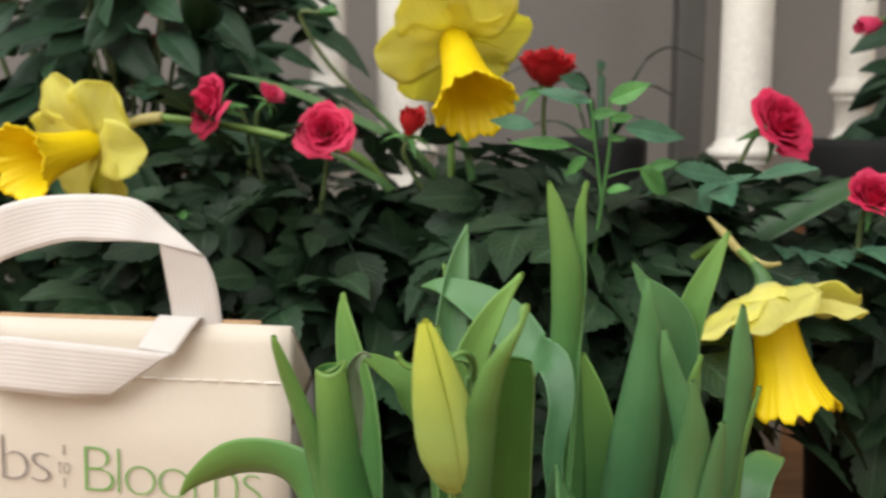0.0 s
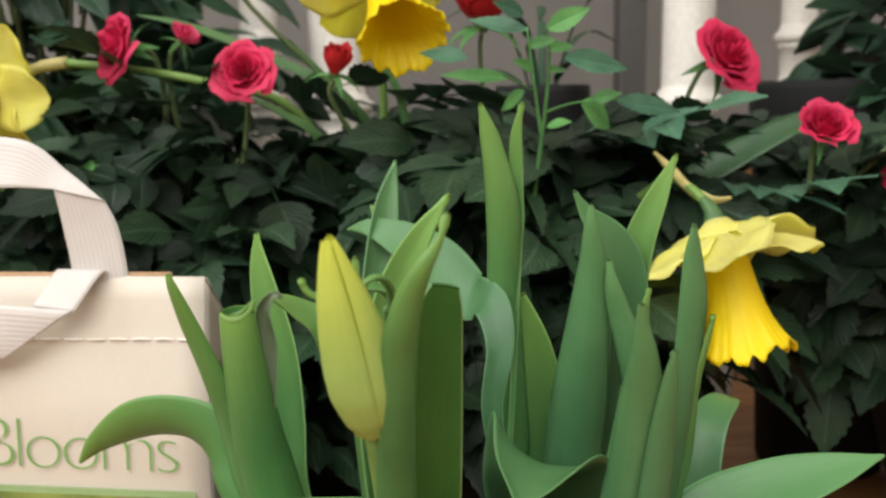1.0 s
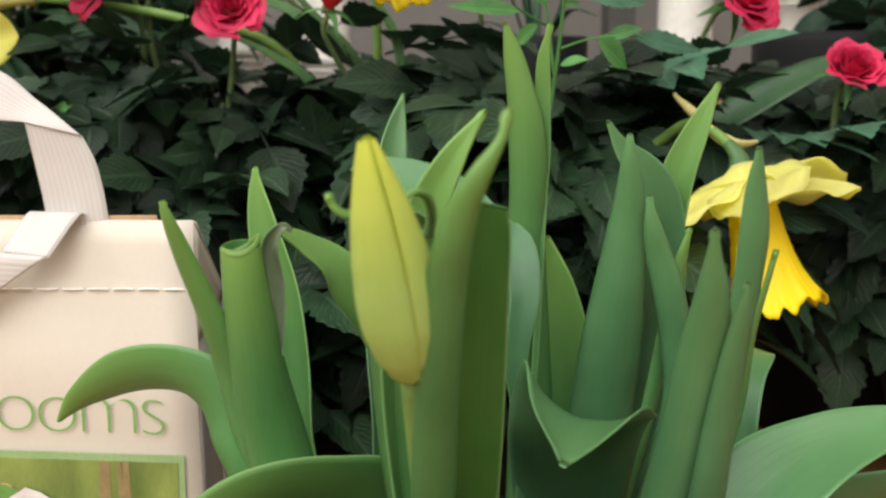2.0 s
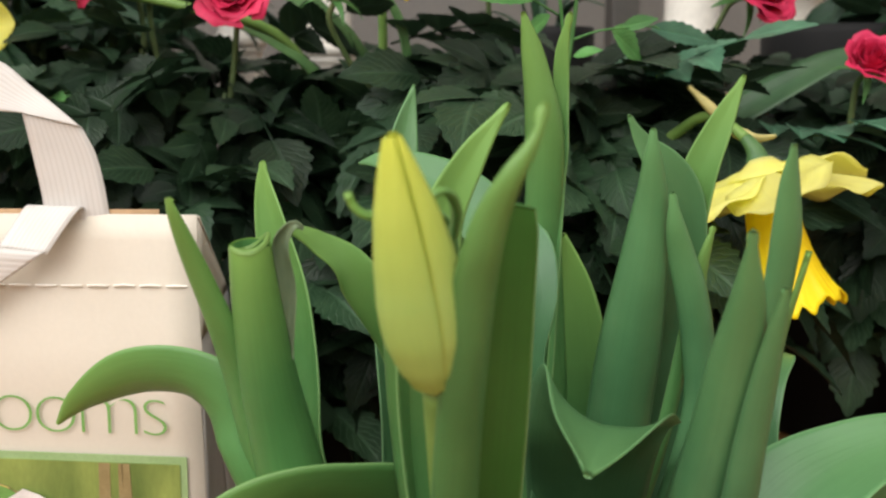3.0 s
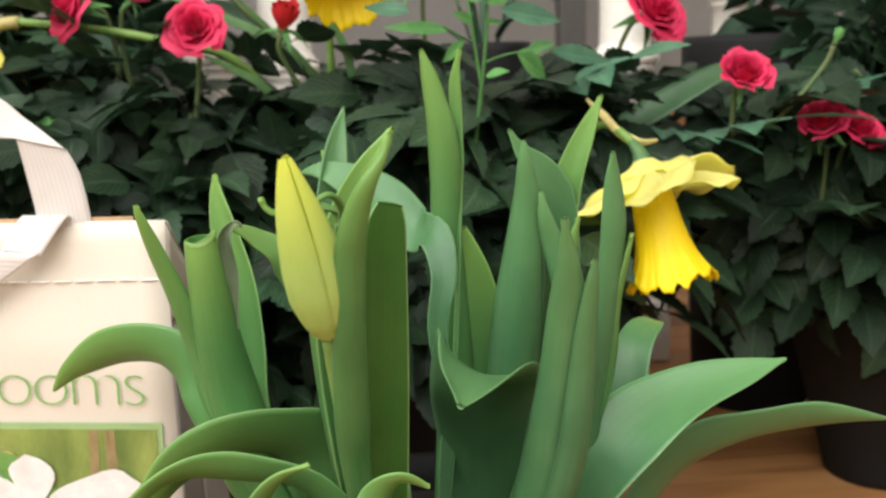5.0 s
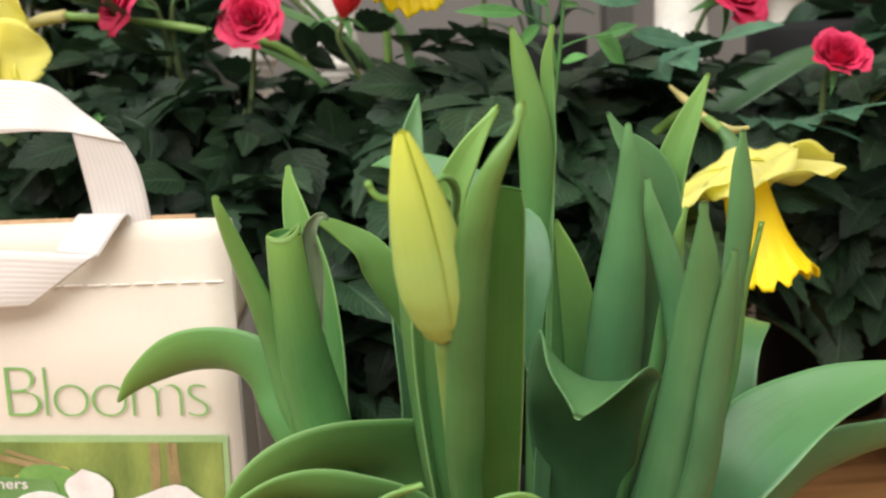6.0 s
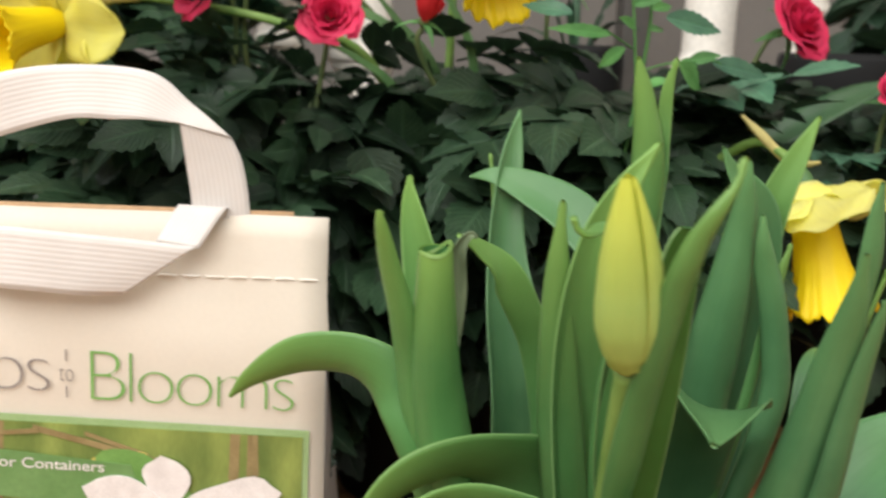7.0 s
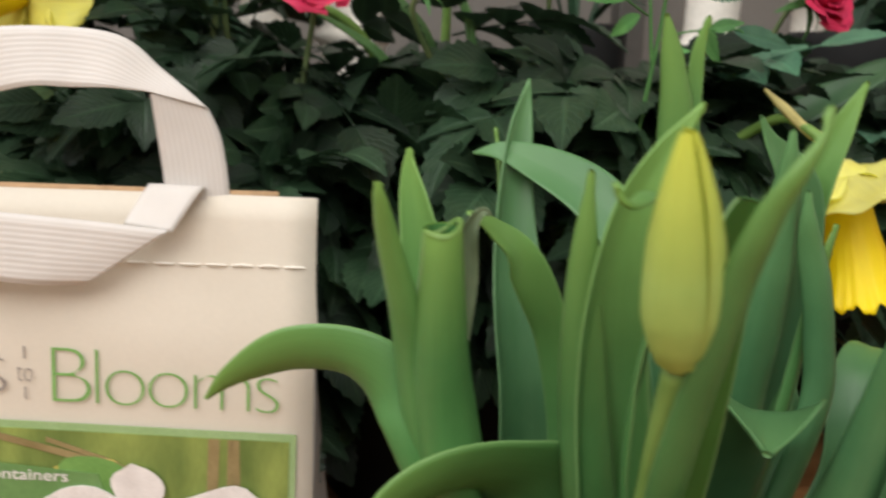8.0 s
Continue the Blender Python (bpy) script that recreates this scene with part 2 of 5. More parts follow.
def ribbon_material():
    m, n, l, bsdf = material("white_grosgrain")
    tc = n.new("ShaderNodeTexCoord")
    mp = n.new("ShaderNodeMapping")
    mp.inputs["Scale"].default_value = (1, 1, 1)
    l.new(tc.outputs["UV"], mp.inputs[0])
    w = node(n, "ShaderNodeTexWave", Scale=3.6, Distortion=0.0)
    w.bands_direction = "X"
    l.new(mp.outputs[0], w.inputs["Vector"])
    nz = node(n, "ShaderNodeTexNoise", Scale=60.0, Detail=4.0)
    l.new(tc.outputs["Object"], nz.inputs["Vector"])
    r = ramp(n, [(0.3, (0.72, 0.685, 0.65)), (0.7, (0.79, 0.755, 0.725))])
    l.new(nz.outputs["Fac"], r.inputs[0])
    wr = ramp(n, [(0.0, (0.90, 0.895, 0.88)), (0.55, (1, 1, 1))])
    l.new(w.outputs["Fac"], wr.inputs[0])
    l.new(mixed(n, l, "MULTIPLY", 1.0, r.outputs[0], wr.outputs[0]), bsdf.inputs["Base Color"])
    bsdf.inputs["Roughness"].default_value = 0.6
    b = node(n, "ShaderNodeBump", Strength=0.25, Distance=0.0003)
    l.new(w.outputs["Fac"], b.inputs["Height"])
    l.new(b.outputs[0], bsdf.inputs["Normal"])
    tl = n.new("ShaderNodeBsdfTranslucent")
    tl.inputs["Color"].default_value = (0.8, 0.76, 0.72, 1)
    mix = n.new("ShaderNodeMixShader")
    mix.inputs[0].default_value = 0.2
    l.new(bsdf.outputs[0], mix.inputs[1])
    l.new(tl.outputs[0], mix.inputs[2])
    l.new(mix.outputs[0], n["Material Output"].inputs["Surface"])
    return m


RIBBON = ribbon_material()


def wood_material():
    m, n, l, bsdf = material("honey_oak_boards")
    tc = n.new("ShaderNodeTexCoord")
    info = n.new("ShaderNodeObjectInfo")
    shift = n.new("ShaderNodeVectorMath")
    shift.operation = "MULTIPLY_ADD"
    shift.inputs[1].default_value = (1, 1, 1)
    l.new(tc.outputs["Object"], shift.inputs[0])
    comb = n.new("ShaderNodeCombineXYZ")
    times = n.new("ShaderNodeMath")
    times.operation = "MULTIPLY"
    times.inputs[1].default_value = 9.0
    l.new(info.outputs["Random"], times.inputs[0])
    l.new(times.outputs[0], comb.inputs[0])
    l.new(times.outputs[0], comb.inputs[1])
    l.new(comb.outputs[0], shift.inputs[2])
    mp = n.new("ShaderNodeMapping")
    mp.inputs["Scale"].default_value = (2.0, 26.0, 26.0)
    l.new(shift.outputs[0], mp.inputs[0])
    a = node(n, "ShaderNodeTexNoise", Scale=1.4, Detail=7.0, Roughness=0.65, Distortion=0.6)
    l.new(mp.outputs[0], a.inputs["Vector"])
    r = ramp(n, [(0.28, (0.20, 0.085, 0.028)), (0.5, (0.42, 0.21, 0.08)), (0.72, (0.54, 0.30, 0.13))])
    l.new(a.outputs["Fac"], r.inputs[0])
    mp2 = n.new("ShaderNodeMapping")
    mp2.inputs["Scale"].default_value = (12.0, 380.0, 100.0)
    l.new(shift.outputs[0], mp2.inputs[0])
    b = node(n, "ShaderNodeTexNoise", Scale=1.0, Detail=3.0)
    l.new(mp2.outputs[0], b.inputs["Vector"])
    f = ramp(n, [(0.3, (0.76, 0.72, 0.70)), (0.65, (1.05, 1.05, 1.05))])
    l.new(b.outputs["Fac"], f.inputs[0])
    vr = ramp(n, [(0.0, (0.82, 0.80, 0.78)), (1.0, (1.12, 1.1, 1.08))])
    l.new(info.outputs["Random"], vr.inputs[0])
    c = mixed(n, l, "MULTIPLY", 0.8, r.outputs[0], f.outputs[0])
    l.new(mixed(n, l, "MULTIPLY", 1.0, c, vr.outputs[0]), bsdf.inputs["Base Color"])
    bsdf.inputs["Roughness"].default_value = 0.36
    bp = node(n, "ShaderNodeBump", Strength=0.15, Distance=0.0006)
    l.new(b.outputs["Fac"], bp.inputs["Height"])
    l.new(bp.outputs[0], bsdf.inputs["Normal"])
    return m


OAK = wood_material()


# ---- mesh tools ----
def finish(name, bm, mat, smooth=True):
    me = bpy.data.meshes.new(name)
    bm.normal_update()
    bm.to_mesh(me)
    bm.free()
    if smooth and len(me.polygons) > 40:
        me.polygons.foreach_set("use_smooth", [True] * len(me.polygons))
    me.materials.append(mat)
    return me


def part(name, bm, mat, parent, label="", smooth=True):
    ob = new(name, finish(name, bm, mat, smooth))
    if parent is not None:
        ob.parent = parent
    if label:
        ob["label"] = label
    return ob


def thing(name, place, label, category, group="", kind=""):
    ob = new(name)
    ob.empty_display_size = 0.02
    ob.location = place
    ob["label"], ob["category"] = label, category
    if group:
        ob["group"] = group
    if kind:
        ob["kind"] = kind
    return ob


def glide(pts, s):
    """A point at s (0 to 1) on the smooth line through the rows of pts."""
    k = len(pts) - 1
    f = min(max(s, 0.0), 1.0) * k
    i = min(int(f), k - 1)
    f -= i
    p = [np.array(pts[min(max(j, 0), k)], float) for j in (i - 1, i, i + 1, i + 2)]
    return 0.5 * (2 * p[1] + (p[2] - p[0]) * f + (2 * p[0] - 5 * p[1] + 4 * p[2] - p[3]) * f * f + (3 * p[1] - p[0] - 3 * p[2] + p[3]) * f**3)


def blade(pts, wrap0, wrap1, face0, face1, rows=26, cols=10, thick=0.0007, ripple=0.0, seed=0, origin=(0, 0, 0), wave=0.0, keel=0.05, blunt=0.0):
    """A leaf, petal or ribbon with thickness: it runs along pts (x, y, z, half width), is bent round its length by wrap degrees, and turns its hollow side to face."""
    rnd = random.Random(seed)
    bm = bmesh.new()
    uvs = bm.loops.layers.uv.new("UVMap")
    org = np.array(origin, float)
    grid = []
    ph = rnd.uniform(0, 6)
    for i in range(rows + 1):
        s = i / rows
        p = glide(pts, s)
        q0, q1 = glide(pts, s - 0.01), glide(pts, s + 0.01)
        tan = (q1 - q0)[:3]
        tan /= np.linalg.norm(tan) + 1e-12
        face = np.array(face0, float) * (1 - s) + np.array(face1, float) * s
        face = face - tan * (face @ tan)
        face /= np.linalg.norm(face) + 1e-12
        side = np.cross(tan, face)
        half = max(p[3], 0.00015, blunt * math.sqrt(max(0.0, 1 - (1 - (1 - s) / 0.05) ** 2)) if s > 0.95 else 0.0)
        ang = max(radians(wrap0 + (wrap1 - wrap0) * s), 0.02)
        rad = 2 * half / ang
        row = []
        for j in range(cols + 1):
            u = 2 * j / cols - 1
            a = u * ang / 2
            rip = ripple * half * (abs(u) ** 2) * math.sin(ph + s * 17 + 2.2 * (u > 0)) + wave * half * math.sin(ph + 5 * s + 3 * u)
            # an even keel line and slight swelling keep it from being a perfect arc
            rip += -keel * half * math.exp(-(u / 0.12) ** 2)
            at = p[:3] + side * rad * math.sin(a) + face * (rad * (1 - math.cos(a)) + rip)
            n = -side * math.sin(a) + face * math.cos(a)
            t = thick * (0.35 + 0.65 * (1 - abs(u) ** 3))
            row.append((bm.verts.new(at - n * t / 2 - org), bm.verts.new(at + n * t / 2 - org), (u + 1) / 2, s))
        grid.append(row)

    def quad(vs, uv):
        f = bm.faces.new(vs)
        for loop, c in zip(f.loops, uv):
            loop[uvs].uv = c

    for i in range(rows):
        for j in range(cols):
            a, b, c, d = grid[i][j], grid[i][j + 1], grid[i + 1][j + 1], grid[i + 1][j]
            quad([a[0], d[0], c[0], b[0]], [a[2:], d[2:], c[2:], b[2:]])
            quad([a[1], b[1], c[1], d[1]], [a[2:], b[2:], c[2:], d[2:]])
        for j, flip in ((0, False), (cols, True)):
            a, d = grid[i][j], grid[i + 1][j]
            vs, uv = [a[0], a[1], d[1], d[0]], [a[2:], a[2:], d[2:], d[2:]]
            quad(vs[::-1] if flip else vs, uv[::-1] if flip else uv)
    for i, flip in ((0, True), (rows, False)):
        for j in range(cols):
            a, b = grid[i][j], grid[i][j + 1]
            vs, uv = [a[0], a[1], b[1], b[0]], [a[2:], a[2:], b[2:], b[2:]]
            quad(vs if flip else vs[::-1], uv if flip else uv[::-1])
    return bm


def tube(pts, segs=10, rows=20, bm=None, cap=True, origin=(0, 0, 0), wobble=0.0):
    """A stem along pts (x, y, z, radius)."""
    bm = bm or bmesh.new()
    uvs = bm.loops.layers.uv.verify()
    rings = []
    org = np.array(origin, float)
    for i in range(rows + 1):
        s = i / rows
        p = glide(pts, s)
        tan = (glide(pts, s + 0.01) - glide(pts, s - 0.01))[:3]
        tan /= np.linalg.norm(tan) + 1e-12
        ref = np.array((0.31, 0.9, 0.28)) if abs(tan[2]) > 0.6 else np.array((0, 0.1, 1.0))
        e1 = np.cross(tan, ref)
        e1 /= np.linalg.norm(e1)
        e2 = np.cross(tan, e1)
        r = max(p[3], 0.0001) * (1 + wobble * math.sin(s * 23))
        rings.append([bm.verts.new(p[:3] - org + r * (math.cos(6.2832 * k / segs) * e1 + math.sin(6.2832 * k / segs) * e2)) for k in range(segs)])
    for i in range(rows):
        for k in range(segs):
            f = bm.faces.new([rings[i][k], rings[i][(k + 1) % segs], rings[i + 1][(k + 1) % segs], rings[i + 1][k]])
            for loop, c in zip(f.loops, ((k / segs, i / rows), ((k + 1) / segs, i / rows), ((k + 1) / segs, (i + 1) / rows), (k / segs, (i + 1) / rows))):
                loop[uvs].uv = c
    if cap:
        bm.faces.new(rings[0][::-1])
        bm.faces.new(rings[-1])
    return bm


def turned(profile, segs=32, bm=None, warp=None, centre=(0, 0, 0)):
    """A body turned round z from rows of (radius, height)."""
    bm = bm or bmesh.new()
    uvs = bm.loops.layers.uv.verify()
    rings = []
    for n, (r, z) in enumerate(profile):
        ring = []
        for k in range(segs):
            a = 6.28318 * k / segs
            rr, zz = warp(r, z, a, n / (len(profile) - 1)) if warp else (r, z)
            ring.append(bm.verts.new((centre[0] + rr * math.cos(a), centre[1] + rr * math.sin(a), centre[2] + zz)))
        rings.append(ring)
    for i in range(len(rings) - 1):
        for k in range(segs):
            f = bm.faces.new([rings[i][k], rings[i][(k + 1) % segs], rings[i + 1][(k + 1) % segs], rings[i + 1][k]])
            for loop, c in zip(f.loops, ((k, i), (k + 1, i), (k + 1, i + 1), (k, i + 1))):
                loop[uvs].uv = (c[0] / segs, c[1] / (len(rings) - 1))
    return bm


def box(sx, sy, sz, centre=(0, 0, 0), bevel=0.0, bm=None):
    b = bmesh.new()
    bmesh.ops.create_cube(b, size=1.0)
    bmesh.ops.scale(b, vec=(sx, sy, sz), verts=b.verts)
    if bevel:
        bmesh.ops.bevel(b, geom=b.edges[:], offset=bevel, segments=2, affect="EDGES", profile=0.6)
    bmesh.ops.translate(b, vec=centre, verts=b.verts)
    return b


def flat(outline, y0, y1):
    """A thin slab with an (x, z) outline, from y0 (front) to y1."""
    bm = bmesh.new()
    a = [bm.verts.new((x, y0, z)) for x, z in outline]
    b = [bm.verts.new((x, y1, z)) for x, z in outline]
    bm.faces.new(a)
    bm.faces.new(b[::-1])
    for i in range(len(a)):
        j = (i + 1) % len(a)
        bm.faces.new([a[j], a[i], b[i], b[j]])
    bmesh.ops.recalc_face_normals(bm, faces=bm.faces[:])
    return bm


def pot(parent, r_top, r_bottom, height, mat=None, soil=True):
    """A tapered flower pot with a rolled rim, and its soil."""
    mat = mat or BLACK_PLASTIC
    prof = [(0.0, 0.001), (r_bottom * 0.97, 0.0), (r_bottom, 0.004), (r_top * 0.985, height * 0.82), (r_top * 1.03, height * 0.83), (r_top * 1.05, height * 0.98), (r_top * 1.03, height), (r_top * 0.97, height), (r_top * 0.94, height * 0.9), (r_top * 0.9, height * 0.7)]
    p = part("pot", turned(prof, 40), mat, parent)
    if soil:
        bm = turned([(r_top * 0.95, height * 0.86), (r_top * 0.6, height * 0.89), (r_top * 0.3, height * 0.885), (0.0005, height * 0.9)], 32)
        part("soil", bm, SOIL, parent, "dark crumbly potting soil")
    return p


# ---- the room: oak boards, grey wall, closed around ----
def structure(name, bm, mat, label, category, smooth=False):
    return tagged(part(name, bm, mat, None, label, smooth), label, category, kind="structure")


BACK_Y = 1.15
structure("wall_north", box(3.6, 0.1, 3.0, (0.0, BACK_Y + 0.05, 1.5)), WALL, "grey painted wall behind the plants", "wall")
structure("wall_east", box(0.1, 2.25, 3.0, (1.85, 0.025, 1.5)), ROOM_WALL, "pale painted side wall", "wall")
structure("wall_south", box(0.9, 0.1, 3.0, (1.35, -1.15, 1.5)), ROOM_WALL, "pale painted wall beside the window", "wall")
structure("wall_south_low", box(2.7, 0.1, 0.85, (-0.45, -1.15, 0.425)), ROOM_WALL, "pale painted wall under the window", "wall")
structure("wall_south_high", box(2.7, 0.1, 0.14, (-0.45, -1.15, 2.93)), ROOM_WALL, "pale painted wall over the window", "wall")
structure("wall_west_low", box(0.1, 2.25, 1.4, (-1.85, 0.025, 0.7)), ROOM_WALL, "pale painted wall under the side window", "wall")
structure("wall_west_high", box(0.1, 2.25, 0.35, (-1.85, 0.025, 2.825)), ROOM_WALL, "pale painted wall over the side window", "wall")
structure("wall_west_a", box(0.1, 0.65, 1.25, (-1.85, -0.775, 2.025)), ROOM_WALL, "pale painted wall beside the side window", "wall")
structure("wall_west_b", box(0.1, 0.5, 1.25, (-1.85, 0.9, 2.025)), ROOM_WALL, "pale painted wall beside the side window", "wall")
structure("ceiling", box(3.8, 2.45, 0.1, (0, 0.025, 3.05)), ROOM_WALL, "pale painted ceiling", "ceiling")
floor = structure("floor", box(3.6, 2.25, 0.04, (0, 0.025, -0.026)), DARK_TRIM, "honey oak boards with dark joints", "floor")


def column(x, y, r, label, rings=(0.240, 0.2117)):
    """A turned, painted column: a plain shaft, bead rings with a fillet under each, and a moulded foot."""
    ob = thing("turned_column", (x, y, 0), label, "column", "painted columns")
    low, high = min(rings), max(rings)
    prof = [(r * 1.5, 0.0), (r * 1.5, 0.10), (r * 1.4, 0.106), (r * 1.25, 0.115), (r * 1.12, 0.125), (r * 1.08, 0.14), (r * 1.06, low - 0.014)]
    for z in (low, high):
        prof += [(r * 1.08, z - 0.0095), (r * 1.18, z - 0.0085), (r * 1.18, z - 0.0058), (r * 1.12, z - 0.0052), (r * 1.28, z - 0.0042), (r * 1.36, z - 0.0016), (r * 1.36, z + 0.0012), (r * 1.28, z + 0.0036), (r * 1.12, z + 0.0046), (r * 1.12, z + 0.0072), (r * 1.03, z + 0.0082), (r * 1.0, z + 0.0125)]
    prof += [(r * 0.99, high + 0.05), (r * 0.96, 0.5), (r * 0.9, 0.9)]
    part("shaft", turned(prof, 36), WHITE_PAINT, ob)
    part("plinth", box(r * 3.2, r * 3.2, 0.05, (0, 0, 0.0251), 0.003), WHITE_PAINT, ob)
    part("cap", box(r * 3.0, r * 3.0, 0.06, (0, 0, 0.925), 0.003), WHITE_PAINT, ob)
    return ob


column(0.231, 0.71, 0.0195, "cream painted turned column with two bead rings")
column(0.345, 0.78, 0.0145, "slim cream painted turned column", (0.290, 0.248))
column(-0.030, 0.71, 0.020, "cream painted turned column behind the roses")
column(-0.098, 0.80, 0.0155, "slim cream painted turned column behind the roses", (0.290, 0.248))
structure("trim_rail", box(1.2, 0.07, 0.03, (0.1, 0.74, 0.9705), 0.004), WHITE_PAINT, "cream painted rail over the columns", "rail")
# a narrow dark grey strip upright between the first column and the wall
structure("upright_strip", box(0.027, 0.03, 0.955, (0.247, 0.95, 0.4775), 0.003), GREY_STRIP, "dark grey upright strip", "trim")


# ---- potted tulips ----
tulips = thing("potted_tulips", (0.03, 0.255, 0.0), "green tulip clump in bud with one cut stem", "potted plant")
TO = (0.03, 0.255, 0.0)
pot(tulips, 0.072, 0.055, 0.09)
leaf_count = [0]


def tulip_leaf(pts, wrap0, wrap1, face0, face1, mat=None, thick=0.0013, ripple=0.035):
    leaf_count[0] += 1
    x, y, z, w = pts[0]
    if z > 0.075:
        # carry the blade down into the soil, towards the middle of the pot
        root = (TO[0] + (x - TO[0]) * 0.45, TO[1] + (y - TO[1]) * 0.45, 0.074, w * 0.45)
        pts = [root, (x * 0.7 + root[0] * 0.3, y * 0.7 + root[1] * 0.3, z * 0.6 + 0.03, w * 0.85), *pts] if z > 0.1 else [root, *pts]
    return part("leaf", blade(pts, wrap0, wrap1, face0, face1, 46, 14, thick, ripple, leaf_count[0], TO, 0.0, 0.012, 0.0010), mat or TULIP, tulips)


tulip_leaf([(-0.0265, 0.245, 0.1384, 0.011), (-0.0315, 0.243, 0.1606, 0.0067), (-0.0348, 0.238, 0.1764, 0.0046), (-0.0385, 0.233, 0.1912, 0.0032), (-0.0404, 0.229, 0.2014, 0.0016), (-0.0407, 0.228, 0.205, 0.0003)], 180, 90, (0.45, 0.85, 0.1), (0.5, 0.8, 0.3))
tulip_leaf([(-0.0193, 0.275, 0.131, 0.0095), (-0.0208, 0.28, 0.1515, 0.0095), (-0.0229, 0.283, 0.1726, 0.0078), (-0.0267, 0.285, 0.1903, 0.005), (-0.0286, 0.286, 0.2, 0.0024), (-0.029, 0.286, 0.206, 0.0003)], 150, 90, (-0.3, -0.5, 0.1), (-0.3, -0.8, 0.1))
tulip_leaf([(-0.0269, 0.246, 0.1347, 0.006), (-0.033, 0.25, 0.1511, 0.0084), (-0.0442, 0.256, 0.1582, 0.0087), (-0.059, 0.263, 0.157, 0.0078), (-0.0724, 0.269, 0.1499, 0.0041), (-0.0802, 0.273, 0.1428, 0.0004)], 80, 60, (-0.1, 0.97, 0.15), (-0.1, 0.85, 0.5))
tulip_leaf([(0.0102, 0.247, 0.1016, 0.0086), (0.0018, 0.244, 0.1273, 0.0158), (-0.0132, 0.238, 0.1361, 0.0145), (-0.0286, 0.232, 0.1352, 0.0125), (-0.0395, 0.228, 0.1293, 0.0085), (-0.0472, 0.225, 0.1174, 0.0007)], 60, 60, (0.2, 0.8, 0.5), (-0.3, 0.6, 0.7), ripple=0.08)
tulip_leaf([(0.0118, 0.212, 0.1175, 0.0057), (-0.0014, 0.212, 0.1331, 0.0087), (-0.0172, 0.208, 0.1393, 0.0099), (-0.0304, 0.204, 0.1424, 0.0087), (-0.0391, 0.2, 0.1389, 0.0056), (-0.0431, 0.197, 0.1311, 0.0004)], 110, 70, (0.1, 0.5, 0.9), (-0.2, 0.5, 0.85), ripple=0.08)
tulip_leaf([(-0.0138, 0.185, 0.1337, 0.0042), (-0.0094, 0.183, 0.1449, 0.004), (-0.0042, 0.181, 0.1512, 0.0031), (0.0012, 0.18, 0.1538, 0.0002)], 100, 60, (-0.3, 0.5, 0.8), (-0.2, 0.3, 0.9))
tulip_leaf([(0.0107, 0.19, 0.1272, 0.0045), (0.0156, 0.19, 0.139, 0.005), (0.0209, 0.19, 0.144, 0.0042), (0.0278, 0.19, 0.142, 0.0003)], 110, 70, (0, 0.5, 0.85), (0.3, 0.5, 0.8))
tulip_leaf([(0.0117, 0.198, 0.1423, 0.0042), (0.0114, 0.192, 0.1559, 0.005), (0.0114, 0.186, 0.1711, 0.0048), (0.0117, 0.18, 0.1852, 0.0044), (0.0124, 0.1755, 0.1979, 0.004), (0.0131, 0.173, 0.204, 0.0036), (0.0143, 0.1715, 0.2096, 0.003), (0.0164, 0.17, 0.2151, 0.002), (0.0192, 0.1705, 0.2202, 0.0007), (0.0206, 0.1715, 0.2247, 0.0002)], 140, 110, (-0.15, 0.98, 0), (-0.35, 0.9, 0.1))
tulip_leaf([(0.017, 0.214, 0.1221, 0.0071), (0.018, 0.207, 0.1491, 0.0065), (0.0189, 0.202, 0.1717, 0.0059), (0.0195, 0.198, 0.1925, 0.0054), (0.0203, 0.196, 0.2029, 0.0045), (0.0213, 0.195, 0.2076, 0.0029)], 60, 50, (0.15, -0.95, 0.1), (0.15, -0.95, 0.1), TULIP_DEEP)
tulip_leaf([(0.0147, 0.238, 0.1247, 0.0121), (0.0105, 0.234, 0.1571, 0.0107), (0.0089, 0.23, 0.179, 0.0083), (0.0107, 0.227, 0.198, 0.0051), (0.0167, 0.225, 0.2117, 0.0032), (0.0241, 0.224, 0.2226, 0.0002)], 150, 80, (0.15, -0.9, 0.1), (0.1, -0.8, 0.5))
tulip_leaf([(0.0085, 0.232, 0.1309, 0.0067), (0.005, 0.231, 0.1583, 0.006), (0.003, 0.229, 0.1793, 0.0043), (0.0021, 0.227, 0.1943, 0.0026), (0.0023, 0.2263, 0.2085, 0.0002)], 110, 70, (0.35, 0.9, 0), (0.35, 0.9, 0.1))
tulip_leaf([(0.0104, 0.216, 0.1577, 0.0029), (0.0119, 0.21, 0.1876, 0.0023), (0.01, 0.203, 0.2036, 0.002), (0.0038, 0.196, 0.2073, 0.0017), (-0.0021, 0.188, 0.2073, 0.0012), (-0.0048, 0.186, 0.2087, 0.0007), (-0.006, 0.1855, 0.2113, 0.0002)], 60, 40, (0.1, -0.2, 0.9), (0.3, -0.3, 0.9))
tulip_leaf([(0.0412, 0.27, 0.1319, 0.0028), (0.0383, 0.272, 0.1552, 0.0032), (0.0411, 0.275, 0.1723, 0.0042), (0.0392, 0.282, 0.1835, 0.0058), (0.0334, 0.294, 0.1837, 0.008), (0.025, 0.304, 0.1926, 0.0082), (0.0145, 0.314, 0.1985, 0.0066), (0.003, 0.322, 0.202, 0.0032), (-0.0048, 0.329, 0.2005, 0.0003)], 70, 40, (-0.2, -0.9, 0.2), (-0.1, -0.85, 0.5), TULIP_BLUE, ripple=0.08)
